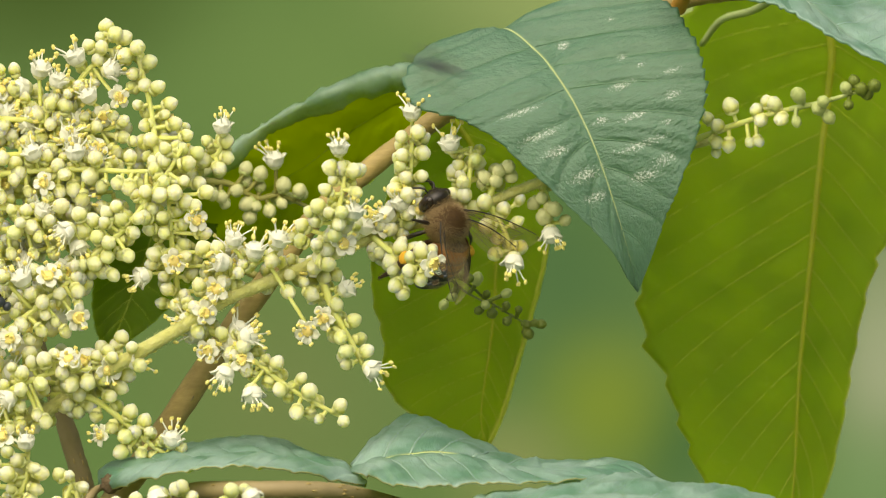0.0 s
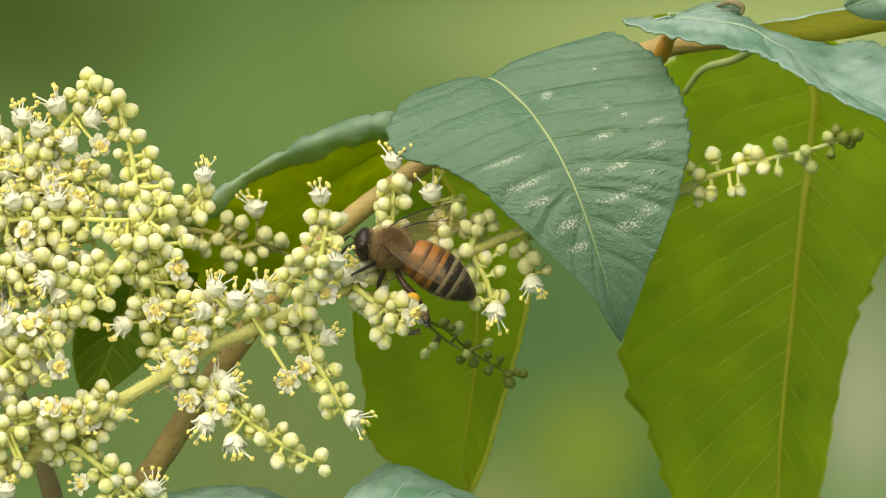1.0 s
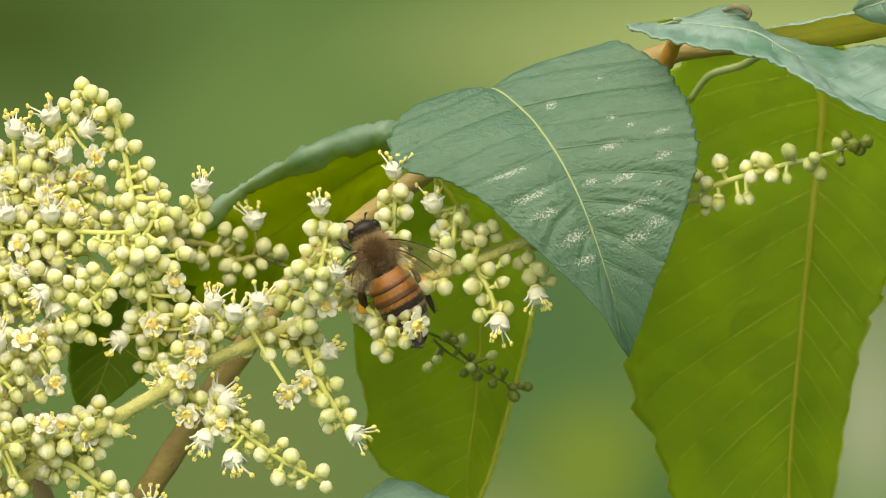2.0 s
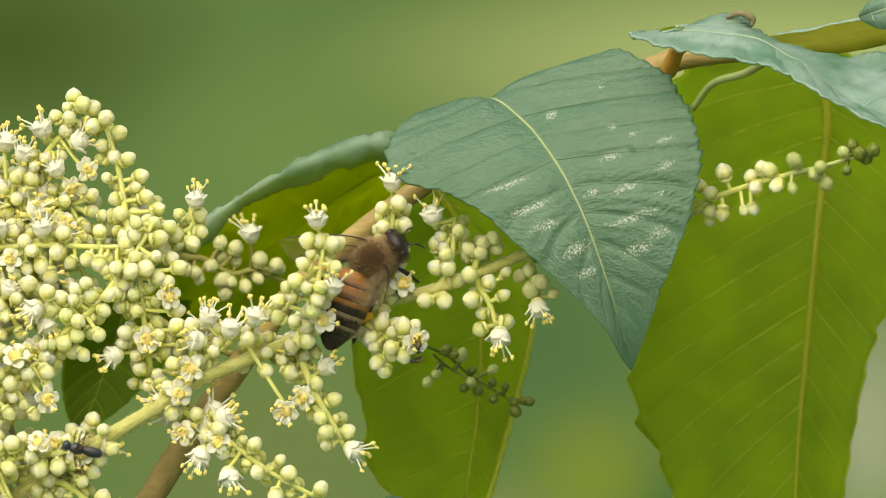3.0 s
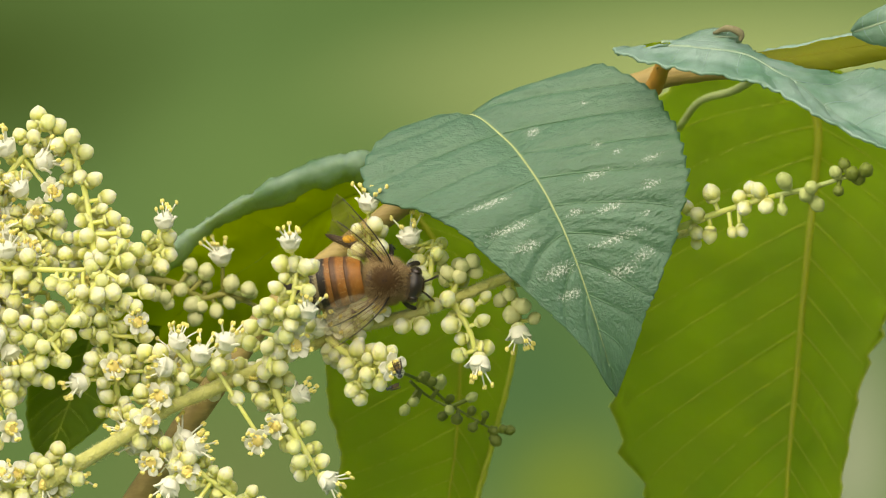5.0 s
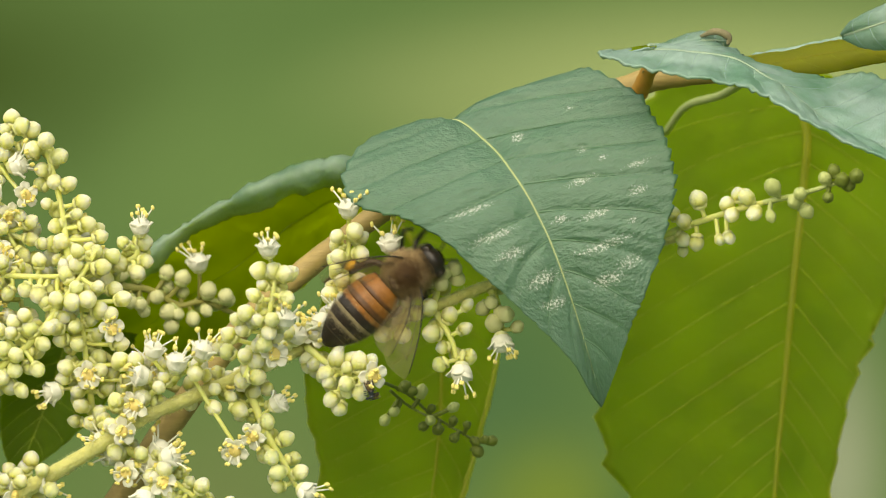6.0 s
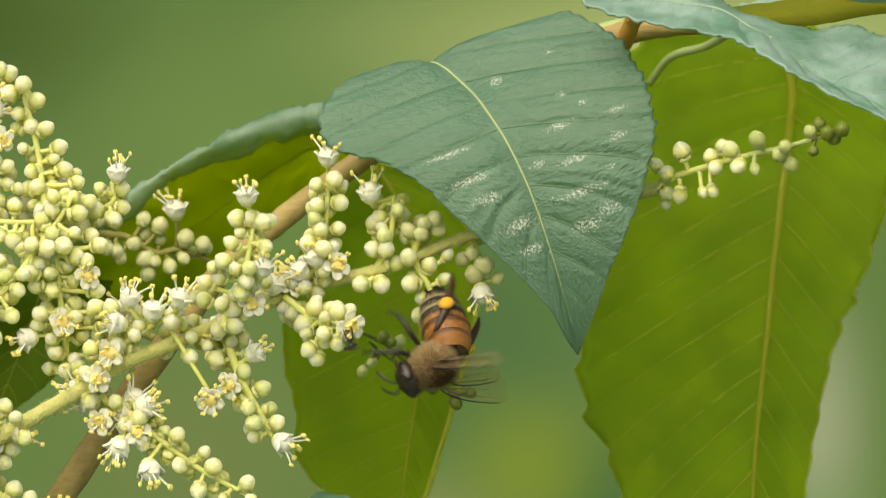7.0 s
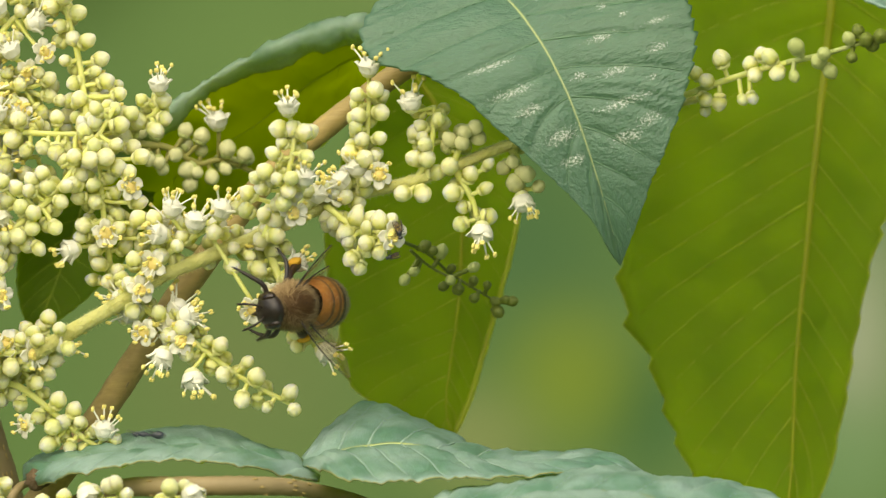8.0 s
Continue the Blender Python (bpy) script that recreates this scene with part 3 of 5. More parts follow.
leaf("rolled leaf seen edge-on with an orange-brown underside",
     [(1363, -37, 6), (1430, -48, 6), (1506, -64, 6), (1573, -75, 6), (1678, -89, 6)],
     [(1365, -29, 4), (1430, -33, 3), (1506, -45, 3), (1573, -56, 3), (1678, -70, 3)],
     [(1370, -22, 4), (1439, -10, 3), (1515, -16, 3), (1582, -29, 3), (1677, -41, 3)],
     LEAF_YELLOW, LEAF_TOP, LEAF_YELLOW, VEIN_UNDER, veins=6, teeth=10, puff=0.1, bulge=0.3, rib=0.05, seed=8, rows=40, side=10, rims=((LEAF_TOP, 0.34, 0),))

leaf("pale leaf tip entering above the rolled leaf",
     [(1527, -81, -4), (1549, -102, -5), (1602, -128, -6), (1678, -146, -6)],
     [(1529, -75, -4), (1563, -85, -6), (1611, -99, -7), (1688, -108, -6)],
     [(1533, -68, -4), (1568, -54, -5), (1620, -52, -6), (1687, -60, -6)],
     LEAF_TOP, LEAF_UNDER, MIDRIB_SOFT, VEIN_PALE, veins=5, teeth=8, puff=0.15, bulge=0.4, rib=0.2, seed=9, rows=30, side=8)

# the low leaves
low_leaf = leaf("narrow blue-green leaf lying level below the flowers",
     [(640, 858, -4), (600, 832, 2), (540, 806, 6), (470, 788, 8), (400, 790, 9), (320, 800, 10), (250, 812, 10), (190, 830, 8), (176, 858, 2)],
     [(648, 861, -8), (600, 847, -8), (530, 829, -8), (460, 817, -8), (390, 817, -8), (320, 825, -8), (260, 835, -8), (205, 852, -6), (178, 864, 0)],
     [(644, 862, -10), (600, 852, -13), (530, 839, -16), (460, 834, -17), (390, 835, -17), (320, 841, -16), (260, 851, -13), (210, 868, -8), (180, 868, -2)],
     LEAF_TOP, LEAF_UNDER, MIDRIB, VEIN_PALE, veins=9, teeth=20, puff=0.50, bulge=0.6, wrinkle=0.17, rib=0.2, seed=10, rows=100, rims=((OLIVE_STALK, 0.05, 36),),
     petiole=[(186, 862, -1, 0.3), (172, 866, -3, 0.4), (160, 878, -4, 0.42), (150, 900, -4, 0.45)], petiole_mat=BARK_PALE)

crumple = lambda x, y, z: tuple(c * (1 + 0.45 * noise.noise((x * 2.5, y * 2.5, z * 2.5))) for c in (x, y, z))
child("withered_tip", mesh_of("withered_tip", *ball_data(spot(196, 858, -7), (0.95 * MM, 0.7 * MM, 0.85 * MM), 18, 12, crumple), plain("withered_brown", (0.05, 0.032, 0.014), (0.16, 0.11, 0.05), 1200, 0.8, 0.0003)), low_leaf, label="dark brown withered tip")

leaf("blue-green leaf with a wavy edge lying level below the bee",
     [(622, 826, -4), (680, 770, 4), (735, 745, 8), (800, 766, 9), (860, 800, 8), (920, 828, 6), (1000, 834, 6), (1090, 826, 4), (1165, 850, -4)],
     [(624, 830, -6), (690, 812, -6), (750, 806, -6), (820, 812, -6), (890, 832, -6), (960, 842, -6), (1040, 838, -6), (1110, 838, -6), (1165, 852, -6)],
     [(622, 838, -8), (680, 858, -16), (740, 868, -18), (810, 868, -18), (880, 862, -17), (960, 856, -15), (1040, 848, -13), (1110, 850, -10), (1166, 854, -6)],
     LEAF_TOP, LEAF_UNDER, MIDRIB, VEIN_PALE, veins=10, teeth=24, puff=0.55, bulge=0.4, wrinkle=0.18, rib=0.30, vein=0.4, seed=11, rows=100, rims=((OLIVE_STALK, 0.05, 0), (OLIVE_STALK, 0.05, 36)))

leaf("blue-green leaf lowest of the three below the bee",
     [(820, 905, -16), (900, 874, -12), (1000, 862, -10), (1100, 856, -8), (1200, 860, -8), (1290, 876, -8), (1400, 915, -10), (1500, 960, -14)],
     [(815, 920, -20), (900, 898, -22), (1000, 888, -22), (1100, 884, -22), (1200, 890, -22), (1290, 906, -20), (1400, 938, -18), (1500, 965, -16)],
     [(820, 935, -26), (900, 930, -32), (1000, 926, -34), (1100, 924, -34), (1200, 926, -32), (1290, 938, -28), (1400, 958, -22), (1500, 970, -16)],
     LEAF_TOP, LEAF_UNDER, MIDRIB, VEIN_PALE, veins=10, teeth=22, puff=0.60, bulge=0.5, wrinkle=0.30, rib=0.25, seed=12, rows=100)


# ---- woody stems ----
def stem(name, label, pts, mat, seed, part_name="bark"):
    ob = thing(name, label, "stem")
    n = 8 * len(pts)
    path = spline([(*spot(*p[:3]), p[3]) for p in pts], n)
    rng = random.Random(seed)
    radii = [p[3] * MM * (1 + 0.04 * rng.uniform(-1, 1)) for p in path]
    dot = mesh_of("lenticel", *ball_data((0, 0, 0), (0.16 * MM, 0.09 * MM, 0.30 * MM), 8, 5), BARK_PALE if mat is BARK else BARK)
    for k in range(14 if len(pts) > 5 else 2):
        i = rng.randrange(int(n * 0.25), n - 8)
        p, q = Vector(path[i][:3]), Vector(path[i + 1][:3])
        tang = (q - p).normalized()
        off = (Vector((rng.uniform(-1, 1), -1, rng.uniform(-1, 1))))
        off = (off - tang * off.dot(tang)).normalized()
        child("lenticel", dot, ob, Matrix.Translation(p + off * radii[i] * 0.97) @ turned(tang), "small raised bark dot")
    child(part_name, mesh_of(part_name, *tube_data([p[:3] for p in path], radii, 14, 0.03, seed), mat), ob)
    return ob


stem("woody_stem", "brown woody shrub stem behind the flowers",
     [(-900, 24700, 60, 6.0), (-800, 16500, 50, 5.0), (-700, 11000, 42, 4.2), (-600, 7000, 36, 3.6), (-480, 4400, 30, 3.0), (-340, 2800, 24, 2.5), (-190, 1900, 19, 2.1), (-20, 1300, 13, 1.7), (130, 1000, 9, 1.4), (285, 772, 8, 1.2), (362, 655, 7.5, 1.15), (445, 535, 7.5, 1.12), (560, 382, 8, 1.02), (655, 298, 8, 0.98),
      (770, 212, 8, 0.95), (933, 113, 9, 0.95), (1086, 43, 9, 0.9), (1210, -4, 9, 1.10), (1286, -11, 9, 0.75), (1410, -19, 9, 0.6), (1697, -70, 9, 0.5)], BARK, 1)
stem("woody_stem", "thin tan stem at the edge of the flower cluster",
     [(60, 600, 12, 0.8), (105, 720, 12, 0.85), (130, 800, 12, 0.95), (150, 870, 12, 1.0), (180, 1000, 12, 1.1), (200, 1300, 14, 1.5)], BARK_PALE, 2)
stem("woody_stem", "tan level stem under the low leaves",
     [(250, 900, -2, 0.8), (330, 872, -10, 0.8), (385, 868, -15, 0.82), (480, 867, -17, 0.8), (570, 868, -16, 0.78), (640, 876, -12, 0.66), (740, 905, 0, 0.55), (900, 980, 4, 0.5)], BARK_PALE, 3)
stem("leaf_stalk", "short orange leaf stalk at the stem joint",
     [(1200, 15, 6, 0.8), (1212, -13, 4, 0.7), (1220, -32, 2, 0.65), (1228, -52, 0, 0.5)], plain("orange_stalk", (0.42, 0.20, 0.03), (0.55, 0.30, 0.06), 400, 0.5, 0.00005), 4)


# ---- flower sprays ----
def bud_squash(ridge, tall):
    """Reshapes a ball into a five-sided egg that narrows to a blunt tip."""
    def f(x, y, z):
        a = math.atan2(y, x)
        seam = 0.5 + 0.5 * math.cos(5 * a + 0.5 * z)
        k = 1 - 0.075 * ridge * seam ** 3 * (1 - abs(z)) ** 0.3 if abs(z) < 1 else 1
        taper = 1 - 0.24 * z * z if z > 0 else 1 - 0.16 * z * z
        return x * k * taper, y * k * taper, z * (tall if z > 0 else 1.10) + (0.05 * ridge if z > 0.97 else 0)
    return f


def bud_mesh(name, mat, ridge, tall, cup_mat):
    v, f = ball_data((0, 0, 0), (1, 1, 1), 20, 11, bud_squash(ridge, tall))

    def lobed(x, y, z):
        w = 1 + 0.05 * math.cos(5 * math.atan2(y, x))
        return x * w, y * w, z * (1 + (0.55 * (w - 1) / 0.05 if z > 0 else 0))

    cup = ball_data((0, 0, -0.78), (0.80, 0.80, 0.44), 15, 6, lobed)
    verts, faces = merge([(v, f), cup])
    fm = [0] * len(f) + [1] * len(cup[1])
    return mesh_of(name, verts, faces, [mat, cup_mat], fm)


BUD_CUP = plain("bud_cup", (0.64, 0.66, 0.20), (0.80, 0.79, 0.38), 900, 0.55, sub=0.6)
BUDS = {"c": [bud_mesh("bud", BUD, r, h, BUD_CUP) for r, h in ((0.5, 1.02), (1.0, 1.12), (1.4, 1.08), (0.8, 1.20))],
        "g": [bud_mesh("green_bud", BUD_GREEN, 1.2, 1.1, BUD_GREEN)],
        "d": [bud_mesh("dim_bud", BUD_SHADED, 1.0, 1.1, BUD_SAGE)],
        "s": [bud_mesh("sage_bud", BUD_SAGE, 1.2, 1.15, BUD_SAGE)]}


def bud_size(size, rng):
    return Matrix.Diagonal((size * rng.uniform(0.92, 1.08), size * rng.uniform(0.92, 1.08), size * rng.uniform(0.92, 1.10), 1))


def petal_data(length, width, lift, curl, thick=0.055, start=0.42):
    """A spoon-shaped petal that leaves the cup at its base and bends outwards."""
    verts, faces = [], []
    nu, nv = 6, 4
    for layer in (0, 1):
        for i in range(nu + 1):
            s = i / nu
            wd = width * (0.55 + 0.45 * math.sin(math.pi * min(1.0, 0.15 + 0.6 * s))) * (1 - 0.85 * max(0.0, (s - 0.72) / 0.28) ** 2.4)
            ang = lift + curl * s
            r = start + length * s * math.cos(ang)
            h = length * s * math.sin(ang)
            for j in range(nv + 1):
                w = (j / nv - 0.5) * 2
                dip = 0.16 * width * w * w
                verts.append(Vector((r - dip * math.sin(ang) + layer * thick * math.sin(ang), w * wd * 0.5, h + dip * math.cos(ang) - layer * thick * math.cos(ang))))
    o = (nu + 1) * (nv + 1)
    for i in range(nu):
        for j in range(nv):
            a = i * (nv + 1) + j
            faces.append((a, a + nv + 1, a + nv + 2, a + 1))
            faces.append((o + a, o + a + 1, o + a + nv + 2, o + a + nv + 1))
    for i in range(nu):
        a, b = i * (nv + 1), (i + 1) * (nv + 1)
        faces += [(a, o + a, o + b, b), (a + nv, b + nv, o + b + nv, o + a + nv)]
    a = nu * (nv + 1)
    for j in range(nv):
        faces.append((a + j, o + a + j, o + a + j + 1, a + j + 1))
    return verts, faces


def stamen_mesh(length, out, lean):
    p = [Vector((0.22, 0, 0.05)), Vector((0.22 + out * 0.45, 0, length * 0.5)), Vector((0.22 + out + lean, 0, length))]
    path = [Vector(q) for q in spline(p, 6)]
    fil = tube_data(path, [0.095, 0.09, 0.085, 0.08, 0.07, 0.06], 5)
    tip = path[-1]
    a1 = ball_data((tip.x, 0.08, tip.z), (0.14, 0.12, 0.22), 8, 5)
    a2 = ball_data((tip.x + 0.03, -0.09, tip.z + 0.02), (0.14, 0.12, 0.21), 8, 5)
    v, f = merge([fil, a1, a2])
    return mesh_of("stamen", v, f, [PETAL, ANTHER], [0] * len(fil[1]) + [1] * (len(a1[1]) + len(a2[1])))


def cup_mesh(name, disc, z=0.22, r=0.50, h=0.34):
    a = ball_data((0, 0, -0.05), (0.62, 0.62, 0.50), 12, 7)
    b = ball_data((0, 0, z), (r, r, h), 12, 7)
    v, f = merge([a, b])
    return mesh_of(name, v, f, [CALYX, disc], [0] * len(a[1]) + [1] * len(b[1]))


PETALS = {"o": [mesh_of("petal", *petal_data(0.80, 0.92, 0.85, -0.60, 0.08), PETAL), mesh_of("petal", *petal_data(0.76, 0.86, 1.1, -0.9, 0.08), PETAL)],
          "t": [mesh_of("petal", *petal_data(0.86, 1.05, 1.60, -0.35, 0.08, 0.66), PETAL), mesh_of("petal", *petal_data(0.90, 1.0, 1.60, -0.55, 0.08, 0.66), PETAL)]}
STAMENS = {"o": [stamen_mesh(0.65, 0.25, 0.0), stamen_mesh(0.95, 0.5, 0.15), stamen_mesh(0.5, 0.1, 0.0)],
           "t": [stamen_mesh(1.7, 0.40, 0.15), stamen_mesh(1.85, 0.75, 0.35), stamen_mesh(1.5, 0.28, 0.05)]}
CUPS = {"o": cup_mesh("flower", DISC), "t": cup_mesh("flower", PETAL, 0.40, 0.82, 0.78)}
flow_rng = random.Random(11)


def flower(parent, place, direction, kind="t", size=0.80):
    m = Matrix.Translation(place) @ turned(direction, flow_rng.uniform(0, 6.28)) @ Matrix.Scale(size * MM, 4)
    ob = child("flower", CUPS[kind], parent, m)
    for i in range(5):
        a = 2 * math.pi * i / 5 + flow_rng.uniform(-0.15, 0.15)
        q = Matrix.Rotation(a, 4, "Z") @ Matrix.Rotation(flow_rng.uniform(-0.15, 0.15), 4, "Y")
        child("petal", flow_rng.choice(PETALS[kind]), ob, q)
        for extra in ((0.63, 0.0) if i < 2 else (0.63,)):
            q = Matrix.Rotation(a + extra + flow_rng.uniform(-0.2, 0.2), 4, "Z") @ Matrix.Rotation(flow_rng.uniform(-0.12, 0.22), 4, "Y")
            child("stamen", flow_rng.choice(STAMENS[kind]), ob, q)
    return ob


def down_data(path, w0, w1, count, rng):
    """Fine short hairs standing along a tapering stalk."""
    verts, faces = [], []
    for k in range(count):
        x = rng.uniform(0, len(path) - 1.001)
        i = int(x)
        c = path[i].lerp(path[i + 1], x - i)
        tang = (path[i + 1] - path[i]).normalized()
        d = Vector((rng.uniform(-1, 1), rng.uniform(-1, 1), rng.uniform(-1, 1)))
        d = (d - tang * d.dot(tang)).normalized()
        b = c + d * (w0 + (w1 - w0) * x / len(path)) * 0.96 * MM
        d = (d + tang * rng.uniform(-0.5, 0.5)).normalized()
        s = tang * 0.016 * MM
        s2 = d.cross(tang) * 0.016 * MM
        o = len(verts)
        verts += [b + s, b - s * 0.5 + s2, b - s * 0.5 - s2, b + d * rng.uniform(0.15, 0.36) * MM]
        faces += [(o, o + 1, o + 3), (o + 1, o + 2, o + 3), (o + 2, o, o + 3)]
    return verts, faces


def nearest(path, p):
    return min(path, key=lambda q: (q - p).length_squared)


def spray(label, stalk, buds, flowers=(), kind="c", r=0.70, w0=0.34, w1=0.19, spread=0.9, seed=0, mat=None, name="flower_spray", pack=0.0, down=0):
    """stalk: plan points with depth; buds: plan points, singly seated round the stalk; flowers: plan point, the way it faces, its kind."""
    rng = random.Random(seed + 100)
    ob = thing(name, label, "flower spray", "flower sprays of the panicle")
    n = 7 * len(stalk)
    path = [Vector(p) for p in spline([spot(*p) for p in stalk], n)]
    datas = [tube_data(path, [(w0 + (w1 - w0) * i / (n - 1)) * MM for i in range(n)], 10, 0.09, seed)]
    seats = []
    for b in buds:
        u, v = b[0], b[1]
        flat = spot(u, v, 0)
        near = min(path, key=lambda q: (q.x - flat.x) ** 2 + (q.z - flat.z) ** 2)
        lat = math.hypot(near.x - flat.x, near.z - flat.z) / MM
        d = near.y / MM + (b[2] if len(b) > 2 else rng.uniform(-1.25, 0.1) * spread * (1.5 if lat < 0.8 else 1.0))
        p = spot(u, v, d)
        size = (r * rng.choice((0.78, 0.9, 0.97, 1.03, 1.1)) * rng.uniform(0.95, 1.05)) * MM
        root = nearest(path, p)
        axis = (p - root)
        axis = (axis.normalized() + Vector((rng.uniform(-.3, .3), rng.uniform(-.3, .1), 0.25 + rng.uniform(-.3, .3)))).normalized()
        m = Matrix.Translation(p) @ turned(axis, rng.uniform(0, 6)) @ bud_size(size, rng)
        child("bud", rng.choice(BUDS[kind]), ob, m)
        seats.append((p, size))
        foot = p - axis * size * 0.9
        mid = (foot * 0.5 + root * 0.5) + axis * size * -0.2
        datas.append(tube_data([Vector(q) for q in spline([root, mid, foot], 5)], [0.21 * MM] * 5, 5))
    # more buds close round the stalk wherever there is room
    length = sum((b - a).length for a, b in zip(path, path[1:])) / MM
    for k in range(int(length * 5 * pack)):
        i = rng.randrange(1, n - 1)
        tang = (path[i + 1] - path[i - 1]).normalized()
        out = Vector((rng.uniform(-1, 1), rng.uniform(-0.35, 1), rng.uniform(-1, 1)))
        out = (out - tang * out.dot(tang)).normalized()
        size = r * rng.uniform(0.8, 1.1) * MM
        p = path[i] + out * rng.uniform(1.05, 1.45) * MM + tang * rng.uniform(0, 0.4) * MM
        if any((p - q).length < 0.86 * (size + s) for q, s in seats):
            continue
        seats.append((p, size))
        axis = (out + tang * 0.5 + Vector((0, 0, 0.2))).normalized()
        child("bud", rng.choice(BUDS[kind]), ob, Matrix.Translation(p) @ turned(axis, rng.uniform(0, 6)) @ bud_size(size, rng))
        datas.append(tube_data([path[i], (path[i] + p) / 2, p - axis * size * 0.9], [0.22 * MM] * 3, 5))
    for f in flowers:
        u, v, ang, kd = f[:4]
        toward = f[4] if len(f) > 4 else (0.85 if kd == "o" else 0.25)
        flat = spot(u, v, 0)
        near = min(path, key=lambda q: (q.x - flat.x) ** 2 + (q.z - flat.z) ** 2)
        p = spot(u, v, near.y / MM - rng.uniform(0.6, 1.4))
        a = radians(ang)
        direction = Vector((math.cos(a) * (1 - toward * 0.6), -toward, math.sin(a) * (1 - toward * 0.6)))
        flower(ob, p, direction, kd, rng.uniform(0.98, 1.18))
        foot = p - direction.normalized() * 0.35 * MM
        root = nearest(path, p)
        datas.append(tube_data([Vector(q) for q in spline([root, (root + foot) / 2 + Vector((0, 0.0002, -0.0001)), foot], 5)], [0.19 * MM] * 5, 5))
    if down:
        child("down", mesh_of("down", *down_data(path, w0, w1, down, rng), STALK), ob, label="fine short pale hairs")
    child("stalk", mesh_of("stalk", *merge(datas), mat or STALK), ob, label="pale green branched stalk")
    return ob


L = "cream buds and small white flowers on pale green stalk"
spray("thick pale green main panicle stalk with some cream buds",
      [(-40, 800, 3), (90, 722, 0), (205, 648, -2.5), (320, 580, -3.2), (400, 530, -3.2), (500, 490, -2.6), (620, 436, -1), (690, 408, 0), (796, 382, -0.5), (873, 355, 0), (954, 324, 0.5), (1102, 286, 2), (1255, 249, 5)],
      [(350, 588), (345, 545), (512, 487), (538, 500), (510, 517), (550, 520), (662, 443), (595, 487), (248, 648), (233, 615)],
      [(360, 555, 10, "o"), (640, 408, 60, "t"), (672, 402, 60, "o"), (690, 385, 140, "t")], w0=0.70, w1=0.42, seed=1, down=9000, mat=MAIN_STALK)
spray(L, [(300, 330, -1), (278, 275, -1), (268, 200, 0), (252, 130, 0), (240, 95, 0)],
      [(243, 84), (264, 110), (222, 98), (236, 131), (256, 151), (278, 155), (300, 184), (291, 203), (308, 219), (329, 240), (322, 264), (348, 272), (243, 186), (258, 222), (266, 247), (330, 292), (352, 325)], seed=2, pack=1.0)
spray(L, [(100, 215, 2), (120, 175, 1), (150, 130, 1), (175, 105, 1), (192, 70, 1)],
      [(188, 48), (178, 66), (204, 60), (219, 67), (173, 106), (139, 152), (120, 166), (200, 205)],
      [(137, 108, 120, "t"), (190, 126, 20, "t"), (208, 172, 0, "o"), (160, 176, 120, "t")], seed=3, pack=1.0)
spray(L, [(-60, 235, 3), (60, 222, 2), (180, 232, 1)],
      [(25, 123), (24, 158), (8, 175), (97, 175), (32, 202), (66, 205), (43, 172), (-5, 125), (128, 190), (150, 207), (20, 240), (47, 250), (90, 265), (160, 252), (203, 268), (217, 215), (217, 243), (236, 250), (-20, 200), (-40, 240), (-30, 165)],
      [(70, 130, 80, "t"), (100, 150, 70, "t"), (182, 204, -40, "o")], seed=4, pack=1.0, w0=0.6)
spray(L, [(-60, 318, 0), (40, 304, 0), (140, 300, -1), (230, 304, -2), (300, 302, -2)],
      [(230, 278), (168, 280), (158, 312), (27, 290), (102, 293), (25, 318), (50, 340), (105, 340), (130, 335), (145, 352), (272, 288), (290, 285), (208, 325), (228, 333), (262, 340), (180, 330), (-20, 300), (-15, 335), (0, 350), (-45, 330)],
      [(133, 278, 90, "t"), (60, 278, 110, "t"), (80, 325, 170, "o")], seed=5, pack=1.0)
spray(L, [(120, 500, -1), (150, 465, -2), (215, 410, -3), (262, 352, -3), (300, 300, -3), (322, 262, -3)],
      [(190, 378), (206, 366), (185, 394), (215, 388), (236, 412), (172, 420), (150, 410), (190, 455), (214, 450), (227, 454), (182, 480), (200, 487), (140, 380), (165, 390), (283, 345), (310, 322), (325, 320), (268, 370), (133, 470)],
      [(122, 405, 215, "t"), (110, 482, -10, "o")], seed=6, pack=1.0)
spray(L, [(318, 565, 0), (312, 500, -1), (304, 430, -2), (297, 335, -3)],
      [(256, 385), (265, 406), (287, 385), (313, 375), (322, 398), (360, 413), (363, 442), (345, 460), (373, 470), (328, 455), (272, 450), (268, 468), (290, 490), (296, 512), (287, 537), (312, 540), (345, 365), (308, 341), (365, 340), (328, 358), (357, 515)],
      [(305, 463, 0, "o", 1.0), (258, 487, 200, "t"), (345, 390, 10, "o")], seed=7, pack=1.0)
spray(L, [(-50, 420, 0), (40, 400, -1), (80, 380, -1), (100, 360, -1)],
      [(68, 420), (35, 395), (55, 402), (20, 450), (60, 450), (25, 412), (20, 372), (-10, 400), (-25, 440), (-40, 390), (108, 365), (85, 350), (0, 470), (110, 425), (95, 450)],
      [(72, 378, 60, "t"), (135, 430, -60, "t")], seed=8, pack=1.0)
spray(L, [(-40, 620, -2), (20, 580, -3), (70, 540, -3), (120, 500, -3), (140, 480, -2)],
      [(55, 520), (105, 520), (135, 490), (137, 516), (138, 537), (75, 535), (80, 558), (37, 575), (25, 555), (72, 585), (52, 602), (115, 587), (97, 570), (60, 480), (-5, 520), (-20, 560), (-10, 610), (5, 490)],
      [(42, 500, 120, "t"), (135, 562, -10, "o"), (20, 600, 180, "o"), (85, 490, 80, "o")], seed=9, pack=1.0)
